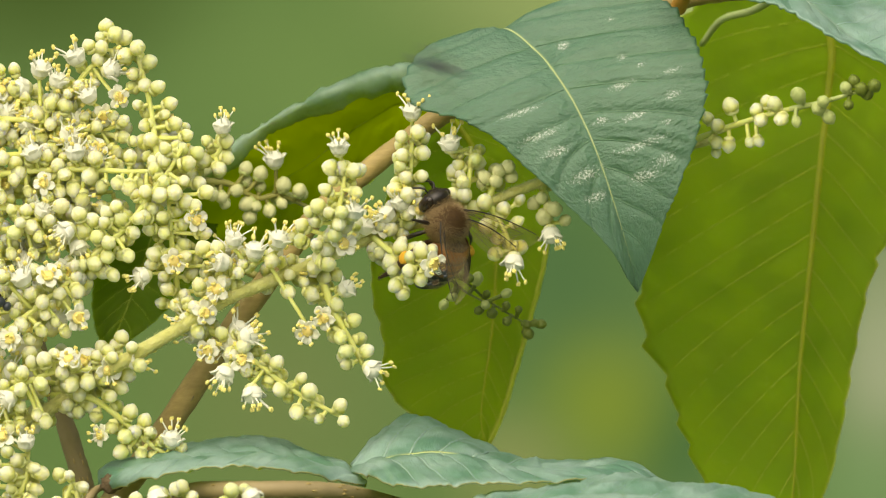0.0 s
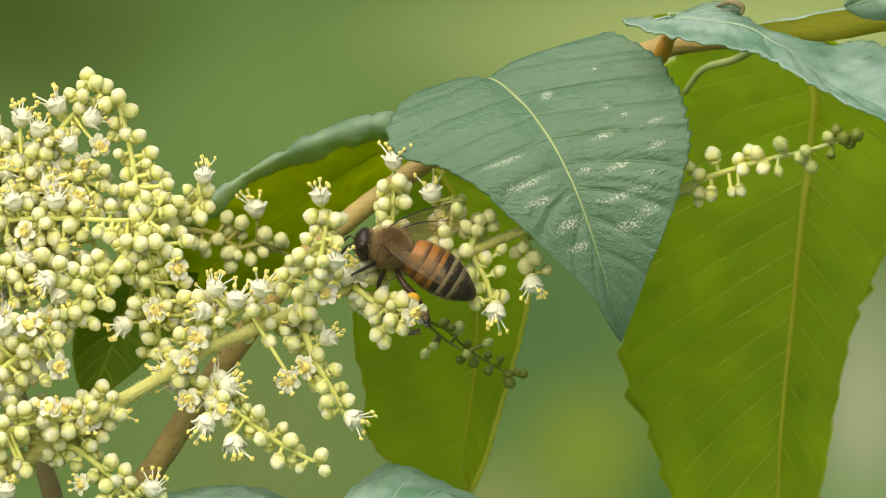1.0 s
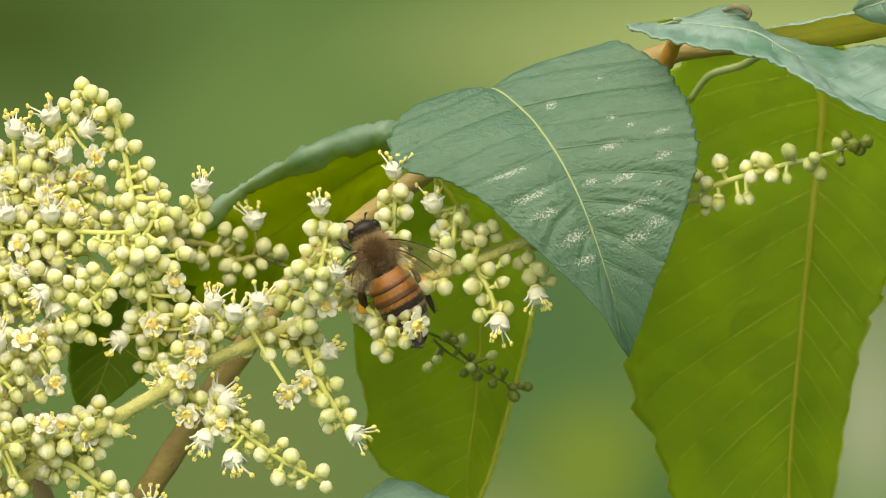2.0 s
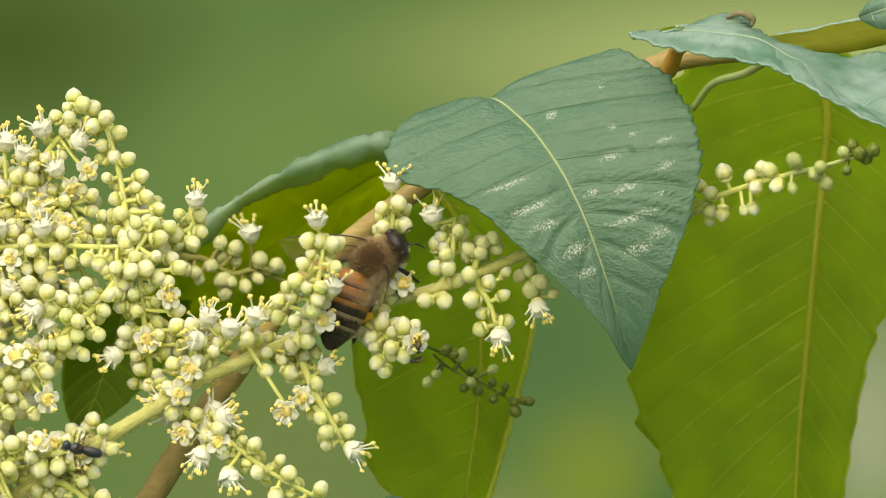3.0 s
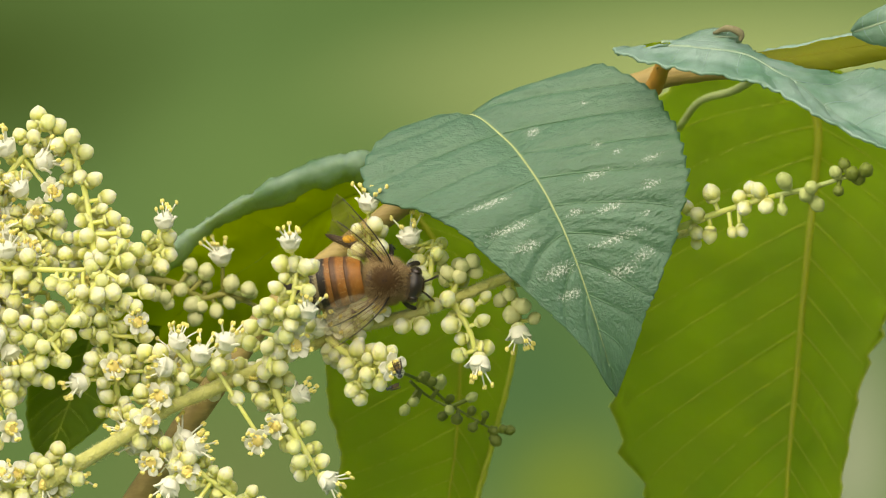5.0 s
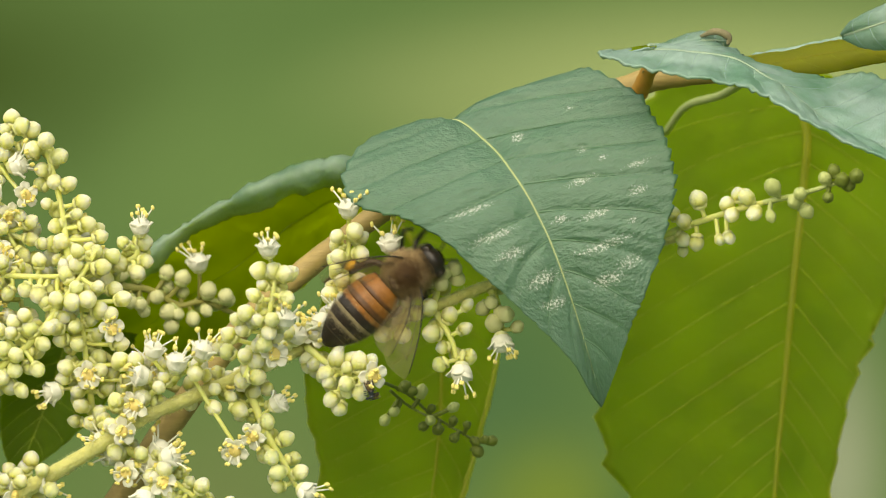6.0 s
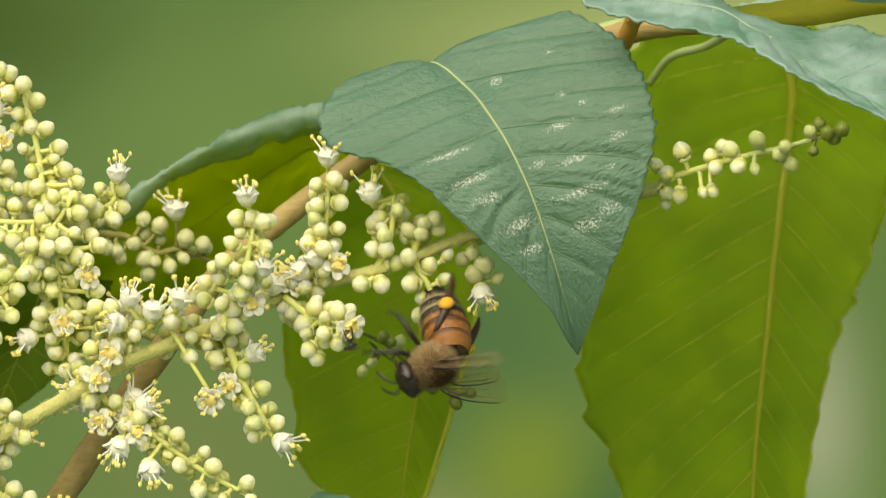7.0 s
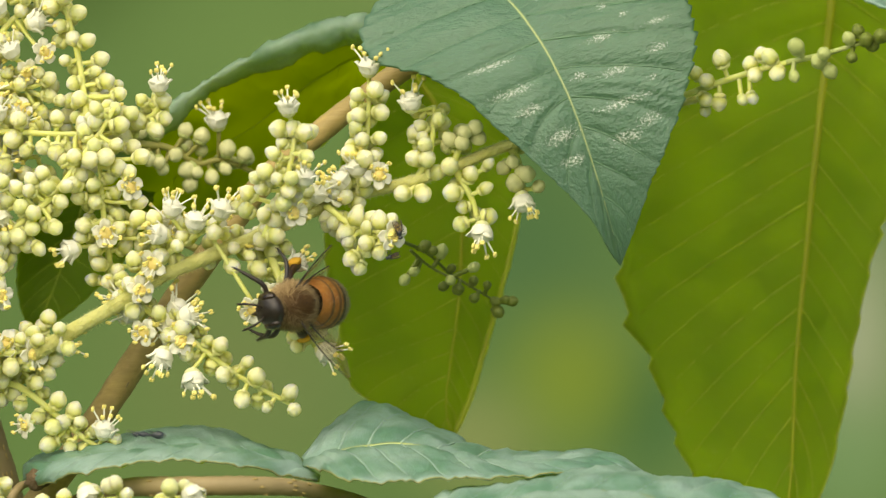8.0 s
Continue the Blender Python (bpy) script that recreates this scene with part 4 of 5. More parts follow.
spray(L, [(-60, 720, -2), (20, 690, -3), (90, 660, -3), (150, 655, -3), (200, 645, -2)],
      [(52, 625), (78, 637), (95, 628), (55, 642), (36, 690), (72, 680), (20, 650), (35, 720), (65, 735), (80, 747), (15, 760), (35, 750), (8, 682), (125, 680), (155, 678), (110, 660), (-20, 660), (-30, 700), (-20, 740)],
      [(122, 637, 100, "o"), (20, 705, 200, "t")], seed=10, pack=1.0)
spray(L, [(110, 725, 1), (140, 690, -1), (180, 650, -1), (210, 620, -1)],
      [(180, 615), (215, 598), (205, 612), (160, 630), (225, 665), (212, 686), (195, 702), (158, 720), (125, 730), (176, 640), (140, 700)],
      [(190, 655, -20, "o"), (146, 642, 90, "o"), (232, 640, 10, "t")], seed=11, pack=1.0)
spray(L, [(90, 700, 0), (160, 705, -1), (220, 748, -1), (270, 790, -1), (310, 812, -1)],
      [(230, 730), (255, 746), (264, 765), (222, 773), (215, 800), (238, 765)],
      [(180, 770, 185, "o", 0.5), (303, 785, 80, "t")], seed=12, pack=1.0)
spray(L, [(-40, 960, -2), (20, 900, -2), (45, 850, -3), (50, 800, -3)],
      [(12, 800), (30, 815), (60, 830), (72, 838), (12, 840), (20, 866), (62, 866), (55, 884), (30, 890), (-15, 820), (-20, 870), (0, 900), (70, 905), (40, 920)],
      [(45, 790, 85, "t"), (5, 775, 120, "o")], seed=13, pack=1.0)
spray(L, [(95, 960, -3), (110, 900, -3), (130, 850, -3)], [(122, 842), (146, 862), (100, 890), (135, 895)], seed=14, pack=1.0)
spray(L, [(345, 300, 2), (360, 286, 1), (385, 272, 0), (392, 245, 0)], [(402, 280), (360, 284), (400, 250)], [(394, 232, 95, "t")], seed=15, pack=1.0)
# sprays along the lit side of the main stalk
spray(L, [(556, 480, -1), (575, 440, -5), (592, 395, -8), (605, 345, -9), (612, 295, -9)],
      [(586, 297), (607, 297), (626, 302), (590, 320), (577, 337), (630, 341), (563, 365), (573, 382), (605, 376), (558, 392), (536, 400), (517, 420), (532, 427), (563, 435), (582, 418), (578, 442), (600, 396), (515, 460), (567, 455), (548, 375)],
      [(600, 268, 92, "t"), (606, 432, 20, "o"), (625, 382, 80, "t")], seed=16, pack=1.0)
spray(L, [(682, 408, 0), (712, 365, -1), (726, 300, -1), (730, 225, -1)],
      [(710, 242), (712, 275), (749, 271), (718, 314), (746, 312), (698, 337), (705, 362), (722, 345)],
      [(729, 205, 85, "t"), (742, 372, 30, "o"), (712, 366, 100, "t")], seed=17, pack=1.0)
spray(L, [(660, 420, -1), (690, 445, -2), (720, 465, -3), (750, 470, -4)],
      [(710, 430), (708, 440), (725, 455), (695, 477), (723, 480), (745, 446), (765, 442), (712, 520), (690, 465), (700, 505)],
      [(765, 468, -15, "o", 0.8)], seed=18, pack=1.0)
spray(L, [(806, 378, -0.5), (825, 340, -0.5), (833, 292, -0.5), (833, 259, -0.5)],
      [(813, 294), (847, 288), (819, 323), (802, 345), (822, 345), (782, 401), (815, 402)],
      [(797, 262, 95, "t")], seed=19, pack=0.4)
# kind d here and two sprays on: shade behind the leaf painted into the buds
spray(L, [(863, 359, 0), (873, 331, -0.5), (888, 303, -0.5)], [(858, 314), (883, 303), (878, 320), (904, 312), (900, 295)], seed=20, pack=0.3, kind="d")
spray(L, [(863, 357, 0), (882, 388, -0.5), (896, 417, -0.5), (902, 446, -0.5)],
      [(858, 357), (891, 371), (920, 355), (862, 400), (880, 423), (915, 393)], [(910, 456, -95, "t")], seed=21, pack=0.4)
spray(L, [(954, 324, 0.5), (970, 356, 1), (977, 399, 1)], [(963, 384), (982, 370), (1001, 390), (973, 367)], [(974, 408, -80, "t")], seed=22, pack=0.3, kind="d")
spray("loose spray of white flowers and cream buds drooping at its tip",
      [(330, 572, 0), (370, 585, -2), (440, 632, -3), (520, 692, -3), (610, 742, -3)],
      [(353, 588), (392, 590), (470, 636), (490, 643), (495, 690), (533, 670), (548, 693), (525, 730), (565, 742), (602, 718), (608, 746)],
      [(432, 598, 20, "t"), (370, 620, 200, "o"), (425, 637, 30, "o", 1.0), (400, 655, -110, "t"), (445, 690, -80, "t")], seed=23, pack=0.7)
spray("drooping spray with open white flowers and a few buds",
      [(560, 470, 0), (575, 510, -2), (595, 560, -3), (618, 600, -3), (642, 645, -3)],
      [(625, 568), (612, 622), (613, 645), (648, 622), (596, 540)],
      [(575, 562, 220, "o"), (608, 515, 30, "t"), (652, 650, -30, "t")], seed=24, pack=0.6, w0=0.44, w1=0.22)
spray("group of white flowers with long yellow-tipped stamens", [(330, 560, -3), (380, 515, -3.4), (430, 480, -3.8), (490, 445, -4)],
      [(430, 470), (385, 440), (360, 440), (480, 462), (395, 500)],
      [(412, 430, 75, "t"), (490, 432, 70, "t"), (400, 466, 170, "t"), (450, 452, 80, "t"), (385, 512, 190, "o"), (545, 585, 230, "o")], seed=25, pack=0.35)
# the raceme that comes out beyond the hanging leaf
spray("slim raceme of cream buds turning dark green at its tip",
      [(1195, 262, 3), (1260, 236, 0), (1330, 212, -4), (1400, 193, -7), (1450, 184, -9)],
      [(1293, 187), (1270, 222), (1253, 210), (1268, 252), (1290, 257), (1268, 270), (1347, 213), (1340, 195), (1358, 180), (1371, 184), (1343, 250), (1328, 253), (1383, 211)], seed=26)
spray("tip of a raceme with unripe sage green buds", [(1400, 193, -7), (1450, 182, -9), (1500, 168, -10.5), (1545, 152, -11.5)],
      [(1413, 168), (1410, 216), (1457, 180), (1449, 192), (1467, 208), (1497, 155)], seed=27, kind="s", r=0.66, mat=BUD_SAGE, w0=0.25, w1=0.15)
spray("end of a raceme with small dark green buds", [(1495, 169, -10.3), (1520, 160, -11), (1548, 150, -11.5)],
      [(1512, 143), (1502, 186), (1535, 166), (1548, 152), (1525, 158)], seed=28, kind="g", r=0.62, mat=BUD_GREEN, w0=0.2, w1=0.12)
spray("dim spray of small dark green buds behind the bee", [(738, 463, 6), (814, 492, 12), (861, 531, 14), (928, 572, 14)],
      [(819, 485), (831, 493), (861, 521), (847, 550), (871, 555), (896, 541), (918, 548), (897, 569), (932, 575), (947, 572), (958, 574), (935, 591)], seed=29, kind="g", r=0.50, mat=BUD_GREEN, w0=0.16, w1=0.10)
spray("dim sage green buds behind the bee", [(795, 492, 11), (823, 516, 13), (859, 536, 12)], [(785, 540), (800, 526), (859, 540), (897, 519), (845, 493)], seed=30, kind="s", r=0.48, mat=BUD_GREEN, w0=0.14, w1=0.1)
# the raceme deeper in the shrub, dimmed by bud colour to look shaded
spray("raceme of cream buds behind the cluster, shade put into their colour", [(302, 287, 17), (359, 318, 17), (406, 326, 18), (454, 351, 19), (492, 346, 19), (549, 368, 20)],
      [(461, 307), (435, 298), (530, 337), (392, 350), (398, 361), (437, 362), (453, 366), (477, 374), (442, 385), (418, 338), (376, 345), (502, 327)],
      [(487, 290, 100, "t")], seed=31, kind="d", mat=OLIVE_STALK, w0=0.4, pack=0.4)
spray("cream buds below the low leaves", [(180, 905, -13), (260, 896, -14), (330, 886, -16)], [(312, 866, -2), (240, 884), (285, 878), (322, 862, -2), (340, 880), (205, 893)], [(275, 872, -70, "t")], seed=32)
spray("cream buds hanging by the level stem", [(360, 905, -17), (410, 888, -18), (450, 888, -18)], [(409, 868, -2.0), (432, 866, -1), (455, 882), (395, 890)], [(440, 874, -60, "t")], seed=33)


def fill_spray(label, stalk, count, reach, seed, depth, open_share=0.13):
    """A spray deeper in the cluster whose buds sit at random round its stalk."""
    rng = random.Random(seed)
    pts = spline([p[:2] for p in stalk], 40)
    buds, fl = [], []
    for i in range(count):
        u, v = pts[rng.randrange(40)]
        q = (u + rng.uniform(-reach, reach), v + rng.uniform(-reach, reach))
        if rng.random() < open_share:
            fl.append((*q, rng.uniform(0, 180), rng.choice("ottt")))
        else:
            buds.append((*q, rng.uniform(-1.5, 1.5)))
    spray(label, [(*p[:2], depth) for p in stalk], buds, fl, seed=seed)


for k, (st, n) in enumerate((([(-60, 260, 0), (60, 250, 0), (200, 240, 0)], 30), ([(-60, 190, 0), (40, 190, 0), (120, 200, 0)], 22), ([(-60, 350, 0), (80, 345, 0), (200, 340, 0)], 26),
                             ([(-60, 440, 0), (40, 430, 0), (130, 400, 0)], 24), ([(-70, 540, 0), (20, 530, 0), (90, 560, 0)], 22), ([(-70, 650, 0), (20, 650, 0), (140, 660, 0)], 24),
                             ([(-70, 740, 0), (0, 720, 0), (60, 700, 0)], 14), ([(-60, 860, 0), (0, 840, 0), (40, 850, 0)], 10), ([(230, 300, 0), (280, 260, 0), (300, 240, 0)], 8), ([(250, 350, 0), (310, 340, 0), (350, 310, 0)], 8))):
    fill_spray("crowded cream buds and white flowers inside the cluster", st, int(n * 1.7), 36, 200 + k, 3.0)
    if k < 8:
        fill_spray("crowded cream buds and white flowers inside the cluster", [(u, v + 22, d) for u, v, d in st], int(n * 0.8), 34, 300 + k, 0.8)


for k, (st, n, reach, share, d) in enumerate((([(562, 470, 0), (590, 400, 0), (604, 350, 0)], 10, 20, 0.05, -6.0), ([(668, 425, 0), (700, 455, 0), (735, 468, 0)], 12, 24, 0.0, -1.0),
                                              ([(570, 500, 0), (590, 545, 0), (600, 570, 0)], 3, 18, 0.3, -1.0), ([(370, 500, 0), (420, 465, 0), (490, 440, 0)], 18, 24, 0.5, -0.5),
                                              ([(330, 570, 0), (380, 590, 0), (430, 630, 0)], 9, 20, 0.4, -1.0), ([(600, 420, 0), (640, 405, 0), (680, 395, 0)], 9, 16, 0.2, -1.0),
                                              ([(800, 330, 0), (850, 315, 0), (880, 310, 0)], 5, 24, 0.0, 0.5), ([(480, 490, 0), (520, 480, 0), (560, 470, 0)], 8, 24, 0.1, -0.6))):
    fill_spray("cream buds and white flowers close along the stalk", st, n, reach, 400 + k, d, share)


# ---- honey bee ----
def hair_data(centre, radii, n, length, rng, keep=lambda p: True):
    """Short fine hairs standing on an ellipsoid."""
    verts, faces = [], []
    while n:
        p = Vector((rng.gauss(0, 1), rng.gauss(0, 1), rng.gauss(0, 1))).normalized()
        if not keep(p):
            continue
        n -= 1
        b = Vector((p.x * radii[0], p.y * radii[1], p.z * radii[2])) + Vector(centre)
        nrm = Vector((p.x / radii[0], p.y / radii[1], p.z / radii[2])).normalized()
        d = (nrm + Vector((rng.uniform(-.5, .3), rng.uniform(-.4, .4), rng.uniform(-.4, .4)))).normalized()
        s = d.orthogonal().normalized() * 0.012
        s2 = d.cross(s).normalized() * 0.012
        o = len(verts)
        ln = length * rng.uniform(0.6, 1.2)
        verts += [b + s, b - s * 0.5 + s2, b - s * 0.5 - s2, b + d * ln]
        faces += [(o, o + 1, o + 3), (o + 1, o + 2, o + 3), (o + 2, o, o + 3)]
    return verts, faces


def scaled(data):
    return [v * MM for v in data[0]], data[1]


def wing_mesh(length, width, seed):
    """A wing along -x with its leading edge outwards (+y), and its veins."""
    rng = random.Random(seed)
    n, m = 16, 6
    verts, faces = [], []

    def outline(s):
        lead = 0.10 * width + 0.20 * width * math.sin(math.pi * s ** 0.8)
        trail = -width * (0.06 + 0.80 * math.sin(math.pi * min(1, s * 0.62 + 0.10)) ** 1.3) * (1 - max(0, (s - 0.80) / 0.2) ** 2 * 0.92)
        if s > 0.9:
            lead *= 1 - ((s - 0.9) / 0.1) ** 2 * 0.95
        return lead, trail

    for layer in (0, 1):
        for i in range(n + 1):
            s = i / n
            a, b = outline(s)
            for j in range(m + 1):
                w = j / m
                y = a + (b - a) * w
                z = 0.10 * math.sin(s * 9 + w * 5) * s * w + 0.12 * s * math.sin(w * 9) - 0.02 * layer
                verts.append(Vector((-length * s, y, z)) * MM)
    o = (n + 1) * (m + 1)
    for i in range(n):
        for j in range(m):
            k = i * (m + 1) + j
            faces.append((k, k + 1, k + m + 2, k + m + 1))
            faces.append((o + k, o + k + m + 1, o + k + m + 2, o + k + 1))
    nw = len(faces)
    tubes = []
    for w0, w1, s0, s1, r in ((0.02, 0.02, 0, 0.93, 0.075), (0.15, 0.22, 0, 0.80, 0.034), (0.35, 0.45, 0, 0.72, 0.028), (0.6, 0.75, 0, 0.60, 0.028), (0.15, 0.6, 0, 0.5, 0.022),
                              (0.04, 0.24, 0.62, 0.72, 0.022), (0.22, 0.44, 0.78, 0.70, 0.022), (0.20, 0.40, 0.55, 0.48, 0.022), (0.40, 0.68, 0.60, 0.46, 0.020), (0.44, 0.80, 0.72, 0.66, 0.020), (0.06, 0.20, 0.40, 0.46, 0.020)):
        path = []
        for q in range(9):
            s = s0 + (s1 - s0) * q / 8
            a, b = outline(s)
            w = w0 + (w1 - w0) * q / 8
            path.append(Vector((-length * s, a + (b - a) * w, 0.02 + 0.10 * math.sin(s * 9 + w * 5) * s * w + 0.12 * s * math.sin(w * 9))) * MM)
        tubes.append(tube_data(path, [r * MM * (1 - 0.6 * q / 8) for q in range(9)], 5))
    tv, tf = merge(tubes)
    base = len(verts)
    faces += [tuple(i + base for i in f) for f in tf]
    return mesh_of("wing", verts + tv, faces, [WING, CHITIN, WING_VEIN], [0] * nw + [1] * len(tubes[0][1]) + [2] * (len(tf) - len(tubes[0][1])))


def bristle_data(path, radii, n, length, rng):
    """Short hairs standing on a leg."""
    verts, faces = [], []
    for k in range(n):
        x = rng.uniform(1, len(path) - 1.01)
        i = int(x)
        c = path[i].lerp(path[i + 1], x - i)
        tang = (path[i + 1] - path[i]).normalized()
        d = Vector((rng.gauss(0, 1), rng.gauss(0, 1), rng.gauss(0, 1)))
        d = (d - tang * d.dot(tang)).normalized()
        b = c + d * radii[i] * 0.9
        e = (d + tang * 0.6).normalized() * length * rng.uniform(0.6, 1.2)
        w = tang * 0.012
        o = len(verts)
        verts += [b + w, b - w, b + d.cross(tang) * 0.012, b + e]
        faces += [(o, o + 1, o + 3), (o + 1, o + 2, o + 3), (o + 2, o, o + 3)]
    return verts, faces


def leg_mesh(joints, radii, foot, hind, rng):
    path = [Vector(p) for p in spline(joints, 5 * len(joints))]
    n = len(path)
    rr = np.interp(np.linspace(0, len(radii) - 1, n), range(len(radii)), radii)
    datas = [tube_data(path, list(rr), 8)]
    for j in joints[1:-1]:
        datas.append(ball_data(j, (0.17, 0.17, 0.17), 8, 6))
    tip = path[-1]
    datas.append(tube_data([tip, tip + Vector((0.15, 0, -0.18)) * foot], [0.07, 0.02], 5))
    datas.append(tube_data([tip, tip + Vector((-0.15, 0.02, -0.18)) * foot], [0.07, 0.02], 5))
    datas.append(bristle_data(path, list(rr), 240 if hind else 120, 0.30, rng))
    return mesh_of("leg", *scaled(merge(datas)), LEG_BROWN if hind else CHITIN)


def build_bee():
    rng = random.Random(5)
    bee = thing("honey_bee", "brown furry honey bee with amber and black banded abdomen", "bee")
    th = child("thorax", mesh_of("thorax", *scaled(ball_data((0, 0, 0), (1.72, 1.66, 1.58), 24, 16)), FUR_BROWN), bee)
    crown = lambda p: p.z > 0 and math.hypot(p.x * 0.9, p.y) < 0.80 + rng.uniform(-0.45, 0.15)
    child("fur", mesh_of("fur", *scaled(hair_data((0, 0, 0), (1.68, 1.62, 1.54), 9500, 0.62, rng, lambda p: not crown(p))), FUR_TAN), th, label="dense tan hairs")
    child("back_fur", mesh_of("back_fur", *scaled(hair_data((0, 0, 0), (1.70, 1.64, 1.56), 4800, 0.24, rng, crown)), FUR_BACK), th, label="dark brown hairs")
    child("back_plate", mesh_of("back_plate", *scaled(ball_data((-0.05, 0, 0.40), (0.80, 0.78, 1.22), 20, 12)), BACK_PLATE), th, label="bare dark glossy back plate")
    child("shield", mesh_of("shield", *scaled(ball_data((-1.18, 0, 0.85), (0.42, 0.78, 0.40), 14, 8)), BACK_PLATE), th, label="small brown rear shield")
    child("waist", mesh_of("waist", *scaled(ball_data((-1.72, 0, -0.2), (0.5, 0.62, 0.6), 12, 8)), BAND), bee)
    head = child("head", mesh_of("head", *scaled(ball_data((0, 0, 0), (0.90, 1.42, 1.55), 20, 14, lambda x, y, z: (x, y * (1 - 0.24 * max(0, -z)), z))), CHITIN), bee, pose(2.15 * MM, 0, -0.25 * MM, 0, 12, 0))
    child("face_fur", mesh_of("face_fur", *scaled(hair_data((0, 0, 0.05), (0.90, 1.12, 1.45), 800, 0.26, rng, lambda p: abs(p.y) < 0.6 and p.z > -0.6)), FUR_FACE), head, label="short black hairs")
    child("neck_fur", mesh_of("neck_fur", *scaled(hair_data((-0.25, 0, 0.1), (0.62, 1.30, 1.30), 700, 0.36, rng, lambda p: p.x < -0.15)), FUR_TAN), head, label="pale hairs behind the head")
    eye_mat = plain("compound_eye", (0.012, 0.008, 0.006), (0.03, 0.018, 0.012), 4000, 0.22)
    for s in (1, -1):
        child("eye", mesh_of("eye", *scaled(ball_data((0.08, s * 1.05, 0.12), (0.60, 0.48, 1.05), 14, 10)), eye_mat), head)
        pts = [(0.70, s * 0.28, 0.2), (1.30, s * 0.62, 0.50), (1.85, s * 0.9, -0.1), (2.25, s * 1.05, -0.9)]
        child("antenna", mesh_of("antenna", *scaled(tube_data(spline(pts, 12), [0.08] * 5 + [0.10] * 6 + [0.06], 7)), CHITIN), head)
    child("tongue", mesh_of("tongue", *scaled(tube_data(spline([(0.4, 0, -1.15), (0.5, 0, -1.75), (0.4, 0, -2.3)], 6), [0.22, 0.18, 0.14, 0.1, 0.08, 0.04], 7)), BAND), head)
    # abdomen: overlapping rings from the waist to the tip, its origin at the waist
    abd = child("abdomen", mesh_of("abdomen", *scaled(ball_data((-3.2, 0, -0.1), (2.9, 1.40, 1.30), 18, 12)), BAND), bee, pose(-1.75 * MM, 0, -0.1 * MM))
    length = 6.9
    cuts = [0.0, 0.17, 0.34, 0.50, 0.65, 0.80, 1.0]

    def radius(s):
        return 2.0 * max(0.0, math.sin(math.pi * (0.14 + 0.855 * s) ** 0.88)) ** 0.62 + 0.05

    for k in range(6):
        a, b = cuts[k], min(1.0, cuts[k + 1] + 0.02)
        n, m = 10, 32
        verts, faces, uv = [], [], []
        for i in range(n + 1):
            f = i / n
            s = a + (b - a) * f
            r = radius(s) * (0.985 + 0.05 * f - (0.03 if i == n else 0.0))
            for j in range(m):
                w = 2 * math.pi * j / m
                verts.append(Vector((-s * length, math.cos(w) * r, math.sin(w) * r * 0.90 - 0.25 * s * s)))
                uv.append((f, j / m))
        for i in range(n):
            for j in range(m):
                j2 = (j + 1) % m
                faces.append((i * m + j, i * m + j2, (i + 1) * m + j2, (i + 1) * m + j))
        faces.append(tuple(n * m + j for j in range(m)))
        ring = child("ring", mesh_of("ring", *scaled((verts, faces)), RINGS[k], uv=uv), abd,
                     label="amber ring with a dark hind band" if k < 3 else "black ring with a pale hair band")
        if 1 <= k < 5:
            hv, hf = [], []
            for q in range(220 if k < 3 else 420):
                s = a + (b - a) * rng.uniform(0.0, 0.42)
                w = rng.uniform(0, 2 * math.pi)
                r = radius(s) * 0.99
                p = Vector((-s * length, math.cos(w) * r, math.sin(w) * r * 0.90 - 0.25 * s * s))
                d = (Vector((0, math.cos(w), math.sin(w))) * rng.uniform(0.25, 0.6) + Vector((-1, rng.uniform(-.3, .3), rng.uniform(-.3, .3)))).normalized()
                side = Vector((0, -math.sin(w), math.cos(w))) * 0.014
                o = len(hv)
                hv += [p + side, p - side, p + Vector((0.02, 0, 0)), p + d * rng.uniform(0.22, 0.42)]
                hf += [(o, o + 1, o + 3), (o + 1, o + 2, o + 3), (o + 2, o, o + 3)]
            child("hair_band", mesh_of("hair_band", *scaled((hv, hf)), FUR_PALE if k > 2 else FUR_TAN), ring, label="short pale hairs lying backwards")
    child("fuzz", mesh_of("fuzz", *scaled(hair_data((-3.1, 0, -0.1), (3.0, 1.95, 1.76), 2200, 0.26, rng, lambda p: p.x > -0.75)), FUR_PALE), abd, label="sparse pale hairs")
    child("fur", mesh_of("fur", *scaled(hair_data((-1.3, 0, 0), (1.4, 1.66, 1.5), 1100, 0.42, rng, lambda p: p.x > 0.15)), FUR_TAN), abd, label="pale hairs at the waist")
    wings = {}
    for s, nm in ((1, "l"), (-1, "r")):
        fore = wing_mesh(7.3, 2.3, 1)
        hind = wing_mesh(5.4, 1.9, 2)
        for kind, me, x, z in (("fore_wing", fore, 0.3, 1.05), ("hind_wing", hind, -0.5, 0.88)):
            if s < 0:
                me = me.copy()
                for v in me.vertices:
                    v.co.y = -v.co.y
                me.flip_normals()
            wings[kind[0] + nm] = child(kind, me, bee, pose(x * MM, s * 1.25 * MM, z * MM), "clear wing with brown veins")
    legs = {}
    for s, nm in ((1, "l"), (-1, "r")):
        spec = {"f": [(1.1, s * 0.7, -1.4), (2.0, s * 1.7, -1.5), (3.1, s * 2.0, -2.2), (4.2, s * 2.2, -3.0)],
                "m": [(0.1, s * 0.9, -1.5), (0.1, s * 2.4, -1.9), (-0.1, s * 3.2, -3.2), (0.2, s * 3.3, -4.4)],
                "h": [(-0.9, s * 0.9, -1.4), (-1.8, s * 2.2, -1.6), (-3.3, s * 2.6, -2.6), (-4.6, s * 2.8, -3.9), (-5.2, s * 2.9, -4.8)]}
